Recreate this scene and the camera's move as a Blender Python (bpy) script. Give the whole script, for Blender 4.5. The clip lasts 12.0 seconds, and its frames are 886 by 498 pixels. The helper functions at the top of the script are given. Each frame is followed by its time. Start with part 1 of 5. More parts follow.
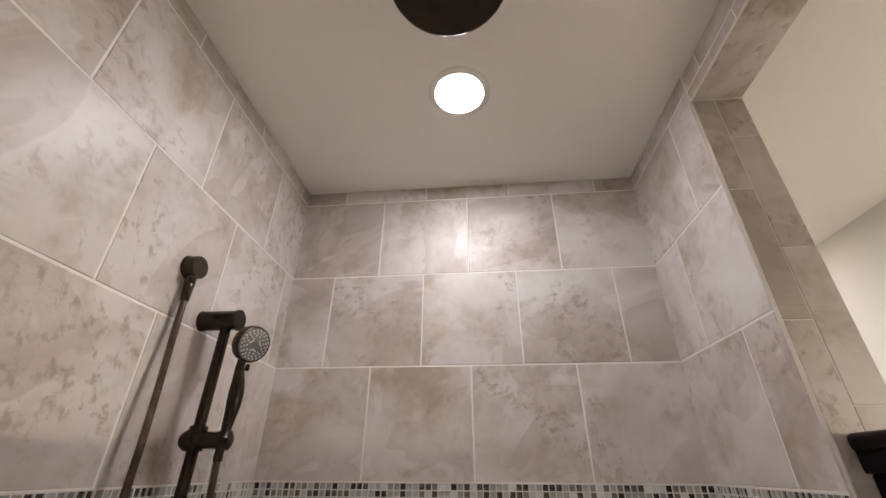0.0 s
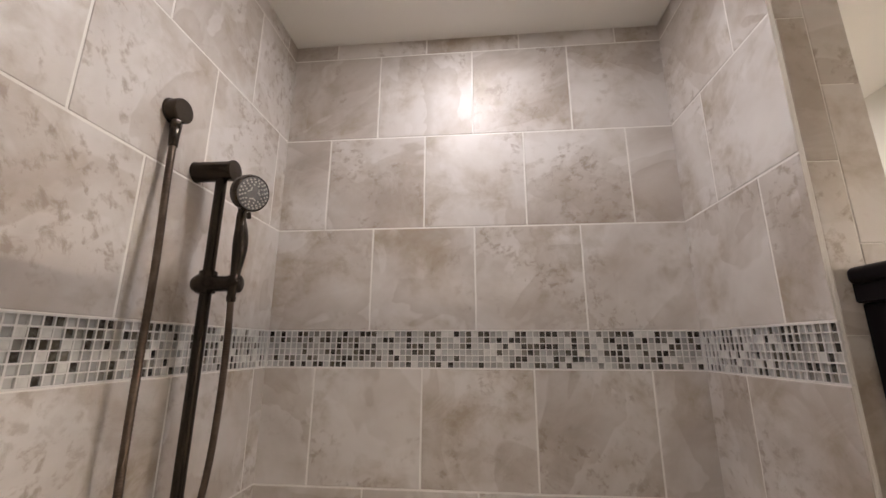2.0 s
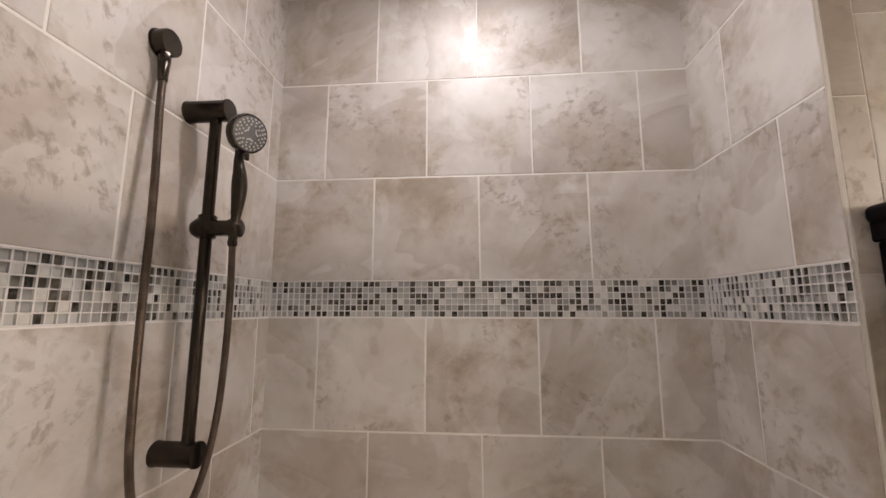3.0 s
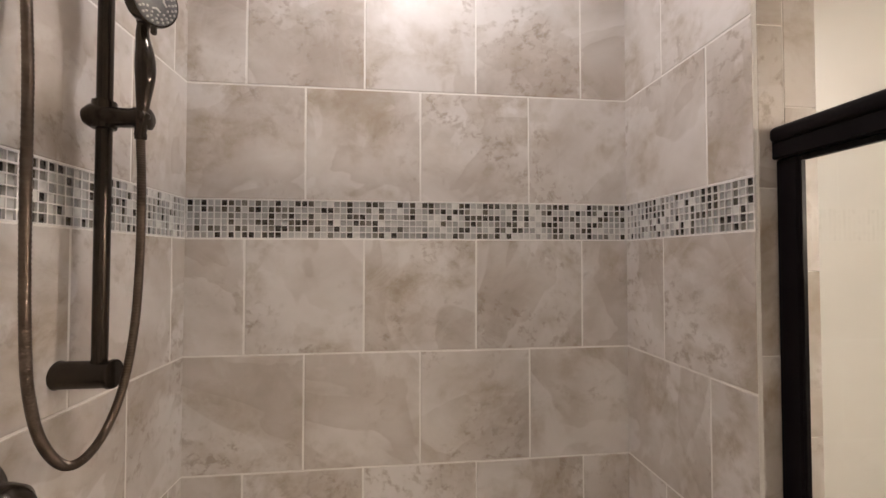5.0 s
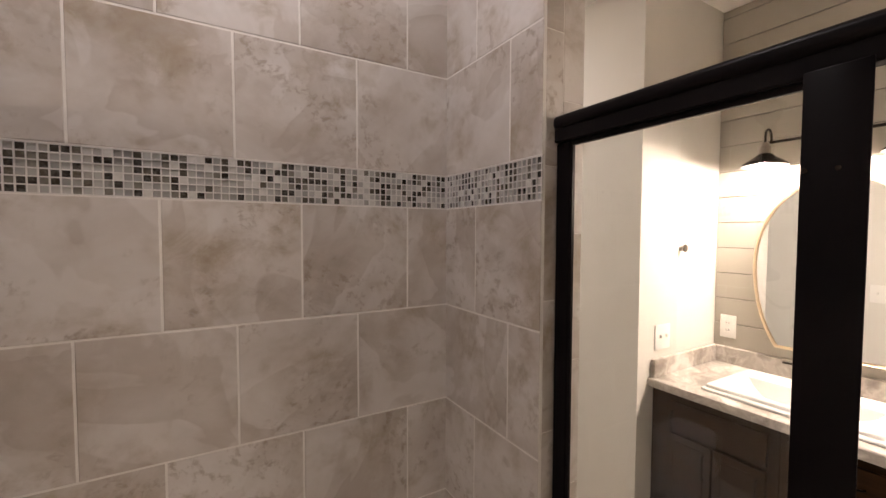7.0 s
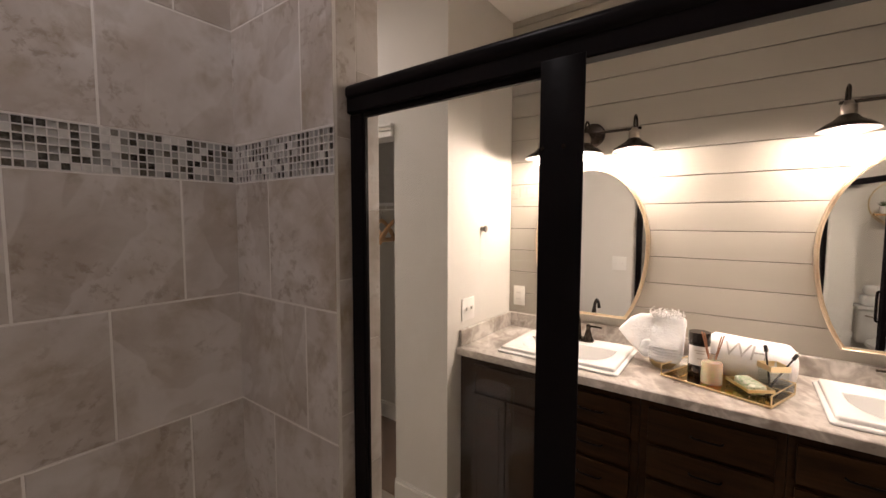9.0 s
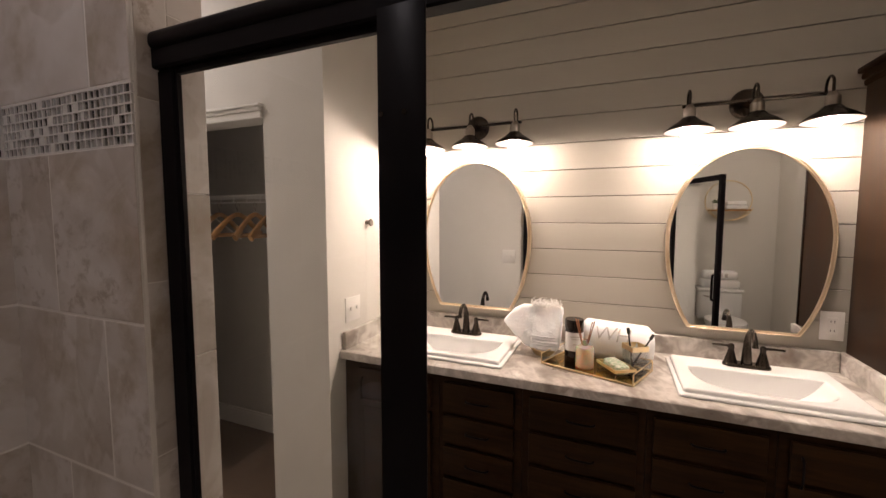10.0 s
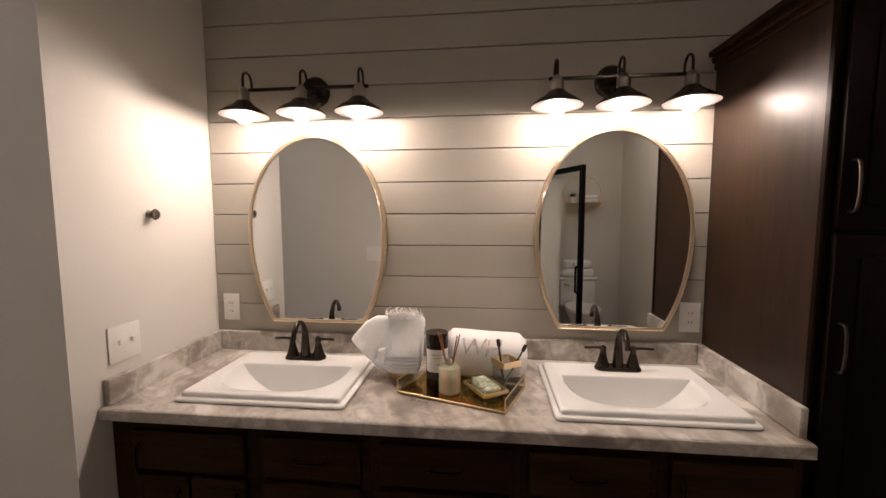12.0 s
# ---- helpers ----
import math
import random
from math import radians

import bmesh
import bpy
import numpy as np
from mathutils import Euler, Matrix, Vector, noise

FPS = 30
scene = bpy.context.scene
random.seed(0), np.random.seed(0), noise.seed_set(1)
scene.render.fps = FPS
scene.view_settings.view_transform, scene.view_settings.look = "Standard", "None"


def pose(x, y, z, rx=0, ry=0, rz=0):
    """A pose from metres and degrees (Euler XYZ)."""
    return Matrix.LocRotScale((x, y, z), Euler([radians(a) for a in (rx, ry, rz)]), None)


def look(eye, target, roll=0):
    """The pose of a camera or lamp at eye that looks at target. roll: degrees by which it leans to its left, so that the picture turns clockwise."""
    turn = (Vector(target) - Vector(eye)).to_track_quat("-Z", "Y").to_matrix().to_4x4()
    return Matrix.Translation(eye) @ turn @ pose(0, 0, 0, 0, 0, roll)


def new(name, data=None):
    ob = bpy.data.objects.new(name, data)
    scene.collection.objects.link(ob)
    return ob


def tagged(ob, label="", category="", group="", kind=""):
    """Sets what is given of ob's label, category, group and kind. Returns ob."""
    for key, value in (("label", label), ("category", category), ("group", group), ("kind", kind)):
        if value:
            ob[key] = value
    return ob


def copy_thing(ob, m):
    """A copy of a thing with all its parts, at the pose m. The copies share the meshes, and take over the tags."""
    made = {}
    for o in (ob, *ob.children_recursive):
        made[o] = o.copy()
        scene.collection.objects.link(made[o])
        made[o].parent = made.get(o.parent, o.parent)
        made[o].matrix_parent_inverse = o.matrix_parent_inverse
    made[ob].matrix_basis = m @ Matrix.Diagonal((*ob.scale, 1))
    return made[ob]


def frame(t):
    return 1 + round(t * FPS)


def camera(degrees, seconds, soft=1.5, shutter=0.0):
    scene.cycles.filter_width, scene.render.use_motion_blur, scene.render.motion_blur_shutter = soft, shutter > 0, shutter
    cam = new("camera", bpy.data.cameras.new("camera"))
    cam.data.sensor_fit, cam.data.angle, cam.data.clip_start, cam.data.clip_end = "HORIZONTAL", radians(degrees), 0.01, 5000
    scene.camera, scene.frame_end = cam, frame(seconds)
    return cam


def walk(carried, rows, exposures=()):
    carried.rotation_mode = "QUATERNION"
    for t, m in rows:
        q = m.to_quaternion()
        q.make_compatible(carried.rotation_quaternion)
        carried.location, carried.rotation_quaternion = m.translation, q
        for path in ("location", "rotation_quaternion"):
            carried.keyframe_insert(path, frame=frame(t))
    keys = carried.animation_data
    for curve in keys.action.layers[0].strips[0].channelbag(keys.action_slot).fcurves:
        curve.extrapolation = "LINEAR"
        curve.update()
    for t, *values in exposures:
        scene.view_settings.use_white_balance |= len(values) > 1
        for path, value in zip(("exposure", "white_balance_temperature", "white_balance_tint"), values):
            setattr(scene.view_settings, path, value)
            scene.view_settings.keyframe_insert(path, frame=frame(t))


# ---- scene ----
cam = camera(95.4, 12.0)
PATH = [
    (0, (0.04, -0.032, 1.783), (-0.13, 1.714, 2.743), 0.3),
    (0.5, (0.034, -0.008, 1.764), (-0.139, 1.803, 2.595), 0.2),
    (1, (0.025, 0.015, 1.744), (-0.146, 1.88, 2.446), 0.1),
    (1.5, (0.025, 0.023, 1.725), (-0.148, 1.931, 2.298), 0.1),
    (2, (0.021, 0.036, 1.708), (-0.159, 1.972, 2.178), 0.2),
    (2.5, (0.009, 0.047, 1.694), (-0.163, 2.003, 2.073), 0.1),
    (3, (-0.002, 0.062, 1.672), (-0.167, 2.034, 1.966), 0.0),
    (3.2, (-0.011, 0.067, 1.665), (-0.162, 2.045, 1.919), -0.1),
    (4.8, (-0.049, 0.085, 1.596), (0.092, 2.079, 1.665), 0.1),
    (5, (-0.052, 0.089, 1.595), (0.166, 2.077, 1.642), 0.0),
    (5.5, (-0.069, 0.093, 1.592), (0.342, 2.05, 1.595), 0.1),
    (6, (-0.079, 0.088, 1.586), (0.534, 1.992, 1.569), 0.0),
    (6.5, (-0.068, 0.089, 1.574), (0.747, 1.915, 1.538), 0.1),
    (7, (-0.053, 0.085, 1.572), (0.954, 1.811, 1.491), 0.2),
    (9, (0.042, 0.06, 1.546), (1.645, 1.246, 1.405), 0.1),
    (9.5, (0.093, 0.047, 1.54), (1.828, 1.031, 1.391), 0.1),
    (10, (0.185, 0.035, 1.526), (2.021, 0.813, 1.371), 0.0),
    (10.5, (0.301, 0.04, 1.515), (2.201, 0.642, 1.348), 0.0),
    (11, (0.411, 0.028, 1.51), (2.355, 0.464, 1.334), 0.0),
    (11.5, (0.528, 0.016, 1.501), (2.499, 0.304, 1.32), -0.1),
    (12, (0.613, 0.014, 1.504), (2.594, 0.224, 1.325), -0.2),
]
EXPOSURES = [(0, -0.04, 6250, 12), (3.2, 0.21, 6380, 13), (4.8, 0.38, 6450, 13), (6.0, 0.31, 6550, 14), (7.0, -0.07, 6600, 17), (9.0, -0.69, 6600, 19), (10.0, -0.94, 6600, 20), (11.0, -1.26, 6600, 20), (12.0, -1.64, 6500, 20)]
walk(cam, [(t, look(eye, target, roll)) for t, eye, target, roll in PATH], EXPOSURES)

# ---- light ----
SHOWER_LIGHT, BULB_LIGHT, HALL_FILL = 135.0, 780.0, 120.0
world = bpy.data.worlds.new("world")
scene.world = world
world.use_nodes = True
world.node_tree.nodes["Background"].inputs[0].default_value = (0.02, 0.02, 0.022, 1)
world.node_tree.nodes["Background"].inputs[1].default_value = 0.2
# fill lamp in an added, unseen opening beyond the hall
fill = bpy.data.lights.new("window_daylight", "AREA")
fill.shape, fill.size, fill.size_y, fill.energy, fill.color = "RECTANGLE", 1.6, 1.6, HALL_FILL, (1.0, 0.97, 0.92)
new("window_daylight", fill).matrix_world = look((1.2, 6.19, 1.4), (1.2, 3.0, 1.4))

# ---- plan, in metres ----
FLOOR, CEIL, SHOWER_CEIL = 0.0, 2.70, 2.735
XL, XR, YB, YS = -0.611, 0.617, 1.21, -0.40        # faces of the shower's tiles
JAMB_Y, JAMB_X = 0.775, 0.747                      # end face and outer face of the jamb
SOFFIT = 2.64
XV, YV, XC = 2.245, 1.185, 1.60                    # vanity wall, its side wall, closet wall
YCAB, YSOUTH, XTOILET = -0.825, -1.62, -1.30
PITCH, BAND_T, BAND_B = 0.308, 1.752, 1.648
PROUD = 0.0042                                     # stone tiles stand before the mosaic band
COUNTER = 0.912


# ---- materials ----
class Nodes:
    def __init__(self, name, rough=0.5, metal=0.0, color=(0.5, 0.5, 0.5)):
        self.mat = bpy.data.materials.new(name)
        self.mat.use_nodes = True
        self.t = self.mat.node_tree
        self.b = self.t.nodes["Principled BSDF"]
        self.b.inputs["Base Color"].default_value = (*color, 1)
        self.b.inputs["Roughness"].default_value = rough
        self.b.inputs["Metallic"].default_value = metal
        self.coord = None

    def add(self, kind, **values):
        n = self.t.nodes.new(kind)
        for k, v in values.items():
            n.inputs[k.replace("_", " ")].default_value = v
        return n

    def link(self, a, b):
        self.t.links.new(a, b)

    def place(self, shift=False, scale=(1, 1, 1), turn=0.0, spin=0.0):
        """Object coordinates, moved at random from piece to piece where shift is set, turned and then scaled."""
        c = self.add("ShaderNodeTexCoord").outputs["Object"]
        m = self.add("ShaderNodeMapping")
        m.vector_type = "TEXTURE"
        m.inputs["Scale"].default_value = tuple(1.0 / k for k in scale)
        m.inputs["Rotation"].default_value = (0, 0, turn)
        if shift:
            r = self.add("ShaderNodeObjectInfo").outputs["Random"]
            v = self.add("ShaderNodeVectorMath")
            v.operation = "SCALE"
            v.inputs[0].default_value = (37.0, 53.0, 71.0)
            self.link(r, v.inputs["Scale"])
            a = self.add("ShaderNodeVectorMath")
            self.link(c, a.inputs[0])
            self.link(v.outputs[0], a.inputs[1])
            c = a.outputs[0]
            if spin:
                turned, angle = self.add("ShaderNodeVectorRotate"), self.add("ShaderNodeMath")
                turned.rotation_type = "Z_AXIS"
                angle.operation = "MULTIPLY"
                angle.inputs[1].default_value = spin
                self.link(r, angle.inputs[0])
                self.link(c, turned.inputs["Vector"])
                self.link(angle.outputs[0], turned.inputs["Angle"])
                c = turned.outputs[0]
        self.link(c, m.inputs["Vector"])
        return m.outputs[0]

    def noise(self, where, scale, detail=4.0, rough=0.55, distort=0.0):
        n = self.add("ShaderNodeTexNoise", Scale=scale, Detail=detail, Roughness=rough, Distortion=distort)
        self.link(where, n.inputs["Vector"])
        return n.outputs["Fac"]

    def ramp(self, fac, stops, constant=False):
        r = self.add("ShaderNodeValToRGB")
        e = r.color_ramp.elements
        while len(e) < len(stops):
            e.new(0.5)
        for s, (p, c) in zip(e, stops):
            s.position, s.color = p, (*c, 1) if len(c) == 3 else c
        if constant:
            r.color_ramp.interpolation = "CONSTANT"
        self.link(fac, r.inputs[0])
        return r.outputs[0]

    def mix(self, fac, a, b, blend="MIX"):
        m = self.add("ShaderNodeMix")
        m.data_type, m.blend_type = "RGBA", blend
        for socket, v in ((m.inputs[0], fac), (m.inputs[6], a), (m.inputs[7], b)):
            if isinstance(v, (int, float)):
                socket.default_value = v
            elif isinstance(v, tuple):
                socket.default_value = (*v, 1)
            else:
                self.link(v, socket)
        return m.outputs[2]

    def color(self, c):
        self.link(c, self.b.inputs["Base Color"])
        return self

    def rough(self, fac, low, high):
        m = self.add("ShaderNodeMapRange")
        m.inputs["To Min"].default_value, m.inputs["To Max"].default_value = low, high
        self.link(fac, m.inputs[0])
        self.link(m.outputs[0], self.b.inputs["Roughness"])
        return self

    def bump(self, fac, strength, distance=0.001):
        n = self.add("ShaderNodeBump", Strength=strength, Distance=distance)
        self.link(fac, n.inputs["Height"])
        self.link(n.outputs[0], self.b.inputs["Normal"])
        return self


def dull(mat, level):
    """Lowers the strength of a finish's gloss."""
    mat.node_tree.nodes["Principled BSDF"].inputs["Specular IOR Level"].default_value = level
    return mat


def stone_tile():
    n = Nodes("stone_tile", 0.35)
    p = n.place(shift=True)
    cloud = n.noise(n.place(True, (1.0, 0.7, 1.0), 0.9, 37.0), 4.2, 7, 0.56, 0.5)
    base = n.ramp(cloud, [(0.30, (0.405, 0.352, 0.307)), (0.43, (0.512, 0.464, 0.424)), (0.55, (0.594, 0.552, 0.518)), (0.70, (0.664, 0.628, 0.600))])
    # slate-like layers: pale fields, crisp along one side and fading on the other
    patch = n.noise(n.place(True, (1.0, 0.6, 1.0), 0.75, 37.0), 3.3, 4.0, 0.52, 0.6)
    pale = n.ramp(patch, [(0.0, (0, 0, 0)), (0.520, (0, 0, 0)), (0.532, (0.50, 0.50, 0.50)), (0.69, (0.08, 0.08, 0.08))])
    c = n.mix(pale, base, (0.690, 0.656, 0.634))
    deep = n.ramp(patch, [(0.0, (0.45, 0.45, 0.45)), (0.32, (0.10, 0.10, 0.10)), (0.425, (0.44, 0.44, 0.44)), (0.436, (0, 0, 0))])
    c = n.mix(deep, c, (0.388, 0.330, 0.282))
    # soft olive-brown blotches with crumbling rims
    spots = n.noise(p, 10.0, 7, 0.62, 0.25)
    where = n.noise(p, 4.4, 4, 0.6, 0.3)
    s1 = n.ramp(spots, [(0.0, (0, 0, 0)), (0.42, (0, 0, 0)), (0.64, (0.95, 0.95, 0.95))])
    s2 = n.ramp(where, [(0.0, (0, 0, 0)), (0.45, (0, 0, 0)), (0.61, (0.9, 0.9, 0.9))])
    m = n.mix(1.0, s1, s2, "MULTIPLY")
    c = n.mix(m, c, (0.345, 0.278, 0.202))
    crumbs = n.noise(n.place(True, (1.0, 1.2, 1.0), 0.0, 37.0), 34.0, 5, 0.62, 0.3)
    k = n.ramp(crumbs, [(0.0, (0, 0, 0)), (0.52, (0, 0, 0)), (0.64, (0.6, 0.6, 0.6))])
    zone = n.ramp(n.noise(n.place(True, (1.0, 0.7, 1.0), 0.8, 61.0), 4.2, 4, 0.6, 0.4), [(0.0, (0, 0, 0)), (0.47, (0, 0, 0)), (0.60, (1, 1, 1))])
    c = n.mix(n.mix(1.0, k, zone, "MULTIPLY"), c, (0.27, 0.205, 0.150))
    # cool pale wisps
    wisp = n.ramp(n.noise(n.place(True, (1.0, 0.45, 1.0), 0.6, 61.0), 9.0, 5, 0.6, 0.8), [(0.0, (0, 0, 0)), (0.56, (0, 0, 0)), (0.68, (0.35, 0.35, 0.35))])
    c = n.mix(wisp, c, (0.66, 0.640, 0.615))
    n.color(c)
    n.rough(cloud, 0.34, 0.50)
    n.bump(spots, 0.16, 0.0015)
    return n.mat


def mottled(name, low, high, scale, rough, bump=0.05, metal=0.0, grain=(1, 1, 1), shift=False, fine=90.0):
    """A surface whose colour wanders between two tones, with fine relief."""
    n = Nodes(name, rough, metal)
    p = n.place(shift, grain)
    a = n.noise(p, scale, 4, 0.55, 0.3)
    n.color(n.ramp(a, [(0.3, low), (0.7, high)]))
    n.rough(a, rough * 0.85, min(1.0, rough * 1.15))
    n.bump(n.noise(p, fine, 3, 0.6), bump, 0.001)
    return n.mat


def wood(name, dark, light, rough, scale=6.0, along="z"):
    n = Nodes(name, rough)
    k = {"x": (0.12, 1.6, 1.6), "y": (1.6, 0.12, 1.6), "z": (1.6, 1.6, 0.12)}[along]
    p = n.place(True, k)
    a = n.noise(p, scale * 5, 6, 0.6, 0.8)
    b = n.noise(n.place(True), 3.0, 3, 0.5)
    c = n.ramp(a, [(0.3, dark), (0.7, light)])
    c = n.mix(n.ramp(b, [(0.35, (0, 0, 0)), (0.7, (0.45, 0.45, 0.45))]), c, dark)
    n.color(c)
    n.rough(a, rough * 0.8, rough * 1.2)
    n.bump(a, 0.08, 0.001)
    return n.mat


def mosaic_glass(island=False):
    n = Nodes("mosaic_glass_joined" if island else "mosaic_glass", 0.2)
    r = n.add("ShaderNodeNewGeometry").outputs["Random Per Island"] if island else n.add("ShaderNodeObjectInfo").outputs["Random"]
    c = n.ramp(r, [(0.0, (0.44, 0.435, 0.425)), (0.20, (0.32, 0.315, 0.305)), (0.34, (0.52, 0.51, 0.495)), (0.44, (0.20, 0.185, 0.160)),
                   (0.54, (0.38, 0.365, 0.345)), (0.63, (0.100, 0.085, 0.062)), (0.71, (0.028, 0.021, 0.015)), (0.91, (0.052, 0.043, 0.027))], True)
    m = n.noise(n.place(True), 75.0, 4, 0.6, 0.4)
    c = n.mix(n.ramp(m, [(0.45, (0, 0, 0)), (0.75, (0.22, 0.22, 0.22))]), c, (0.55, 0.54, 0.49))
    n.color(c)
    n.b.inputs["Coat Weight"].default_value = 0.2
    return n.mat


def laminate():
    n = Nodes("stone_laminate", 0.28)
    p = n.place()
    a = n.noise(n.place(scale=(0.72, 1.0, 1.0), turn=0.5), 8.0, 5, 0.52, 0.3)
    c = n.ramp(a, [(0.34, (0.23, 0.20, 0.175)), (0.42, (0.34, 0.305, 0.272)), (0.485, (0.53, 0.495, 0.455)), (0.54, (0.41, 0.375, 0.34)), (0.64, (0.69, 0.66, 0.615))])
    v = n.noise(n.place(scale=(0.6, 1.0, 0.9), turn=0.65), 5.5, 5, 0.56, 0.4)
    c = n.mix(n.ramp(v, [(0.52, (0, 0, 0)), (0.60, (0.55, 0.55, 0.55)), (0.64, (0, 0, 0))]), c, (0.24, 0.185, 0.15))
    n.color(c)
    n.rough(a, 0.24, 0.36)
    return n.mat


def glass(name, tint=(1, 1, 1), rough=0.0):
    n = Nodes(name, rough, 0.0, tint)
    n.b.inputs["Transmission Weight"].default_value = 1.0
    n.b.inputs["IOR"].default_value = 1.45
    return n.mat


def thin_glass(name, tint, shine_share=0.085):
    """A flat pane: lets light straight through and reflects a little of it."""
    m = bpy.data.materials.new(name)
    m.use_nodes = True
    t = m.node_tree
    t.nodes.remove(t.nodes["Principled BSDF"])
    clear, shine, mix = (t.nodes.new("ShaderNode" + k) for k in ("BsdfTransparent", "BsdfGlossy", "MixShader"))
    clear.inputs[0].default_value = (*tint, 1)
    shine.inputs["Roughness"].default_value = 0.01
    mix.inputs[0].default_value = shine_share
    t.links.new(clear.outputs[0], mix.inputs[1])
    t.links.new(shine.outputs[0], mix.inputs[2])
    t.links.new(mix.outputs[0], t.nodes["Material Output"].inputs[0])
    return m


def veil(name, tint, body, share, rough):
    """Cloudy glass or liquid: part of the light passes, the rest shows its body colour."""
    n = Nodes(name, rough, 0.0, body)
    clear, mix = n.add("ShaderNodeBsdfTransparent"), n.add("ShaderNodeMixShader")
    clear.inputs[0].default_value = (*tint, 1)
    mix.inputs[0].default_value = share
    n.b.inputs["Subsurface Weight"].default_value = 0.6
    n.b.inputs["Subsurface Scale"].default_value = 0.02
    n.link(clear.outputs[0], mix.inputs[1])
    n.link(n.b.outputs[0], mix.inputs[2])
    n.link(mix.outputs[0], n.t.nodes["Material Output"].inputs[0])
    return n.mat


def glow(name, color, strength):
    n = Nodes(name, 0.4, 0.0, (0.9, 0.9, 0.9))
    n.b.inputs["Emission Color"].default_value = (*color, 1)
    n.b.inputs["Emission Strength"].default_value = strength
    return n.mat


def cloth(name, low, high, soft=0.5):
    """Looped cotton: small tufts, slow unevenness, and some light that wanders through."""
    n = Nodes(name, 0.95)
    p = n.place()
    tuft = n.add("ShaderNodeTexVoronoi", Scale=330.0)
    n.link(p, tuft.inputs["Vector"])
    slow = n.noise(p, 26.0, 4, 0.62)
    c = n.ramp(slow, [(0.3, low), (0.7, high)])
    n.color(c)
    fine = n.add("ShaderNodeBump", Strength=0.3, Distance=0.002)
    fine.invert = True
    n.link(tuft.outputs["Distance"], fine.inputs["Height"])
    broad = n.add("ShaderNodeBump", Strength=0.4, Distance=0.005)
    n.link(n.noise(p, 95.0, 3, 0.6), broad.inputs["Height"])
    n.link(fine.outputs[0], broad.inputs["Normal"])
    n.link(broad.outputs[0], n.b.inputs["Normal"])
    n.b.inputs["Sheen Weight"].default_value = 0.3
    n.b.inputs["Subsurface Weight"].default_value = soft
    n.b.inputs["Subsurface Radius"].default_value = (1.0, 0.92, 0.87)
    n.b.inputs["Subsurface Scale"].default_value = 0.05
    return n.mat


TILE = stone_tile()
GROUT = mottled("grout", (0.73, 0.70, 0.66), (0.82, 0.79, 0.75), 9.0, 0.85, 0.3)
MOSAIC_GROUT = mottled("mosaic_grout", (0.62, 0.60, 0.58), (0.71, 0.69, 0.665), 30.0, 0.85, 0.3)
MOSAIC_STONE = mottled("mosaic_stone", (0.50, 0.49, 0.465), (0.66, 0.645, 0.61), 60.0, 0.4, 0.2, shift=True)
MOSAIC, MOSAIC_JOINED = mosaic_glass(), mosaic_glass(True)
CEILING = mottled("ceiling_paint", (0.86, 0.84, 0.80), (0.89, 0.87, 0.83), 2.0, 0.9, 0.1)
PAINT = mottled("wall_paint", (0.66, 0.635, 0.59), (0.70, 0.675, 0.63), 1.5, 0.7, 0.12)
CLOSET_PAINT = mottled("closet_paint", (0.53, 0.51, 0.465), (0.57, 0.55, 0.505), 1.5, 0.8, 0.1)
SHIPLAP = mottled("shiplap_paint", (0.365, 0.34, 0.292), (0.405, 0.378, 0.328), 3.0, 0.5, 0.06, grain=(1, 0.2, 1.5), shift=True)
SHIPLAP_GAP = mottled("shiplap_gap", (0.05, 0.042, 0.035), (0.08, 0.066, 0.055), 5.0, 0.9)
TRIM = mottled("white_trim_paint", (0.74, 0.72, 0.68), (0.80, 0.78, 0.74), 3.0, 0.4, 0.03)
PLATE = mottled("white_plastic", (0.78, 0.76, 0.72), (0.82, 0.80, 0.77), 3.0, 0.35, 0.0)
BRONZE = mottled("oil_rubbed_bronze", (0.028, 0.021, 0.016), (0.055, 0.042, 0.030), 14.0, 0.21, 0.03, metal=0.7)
BRONZE_FRAME = dull(mottled("bronze_frame_enamel", (0.004, 0.003, 0.0035), (0.007, 0.005, 0.0055), 8.0, 0.34, 0.02), 0.09)
HOSE = mottled("hose_metal", (0.085, 0.062, 0.048), (0.15, 0.115, 0.09), 40.0, 0.34, 0.1, metal=0.9)
SPRAY = mottled("spray_face", (0.10, 0.10, 0.105), (0.16, 0.16, 0.165), 60.0, 0.4, 0.1, metal=0.4)
NOZZLE = mottled("nozzle_rubber", (0.45, 0.44, 0.42), (0.55, 0.54, 0.52), 60.0, 0.5)
GLASS_PANE = thin_glass("shower_glass", (0.96, 0.975, 0.965), 0.095)
MIRROR = Nodes("mirror_silver", 0.015, 1.0, (0.86, 0.88, 0.88)).mat
GOLD = mottled("brushed_gold", (0.80, 0.61, 0.34), (0.88, 0.71, 0.44), 5.0, 0.30, 0.02, metal=1.0)
FRAME_GOLD = mottled("champagne_gold", (0.80, 0.65, 0.46), (0.88, 0.74, 0.56), 5.0, 0.33, 0.02, metal=1.0)
GOLD_MIRROR = Nodes("polished_gold", 0.06, 1.0, (0.50, 0.34, 0.12)).mat
CERAMIC = mottled("white_ceramic", (0.81, 0.81, 0.80), (0.85, 0.85, 0.84), 2.0, 0.06, 0.0)
LAMINATE = laminate()
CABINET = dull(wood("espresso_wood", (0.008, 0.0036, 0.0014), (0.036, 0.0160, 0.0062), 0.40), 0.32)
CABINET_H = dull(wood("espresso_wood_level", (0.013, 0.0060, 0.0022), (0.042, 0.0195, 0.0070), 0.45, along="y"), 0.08)
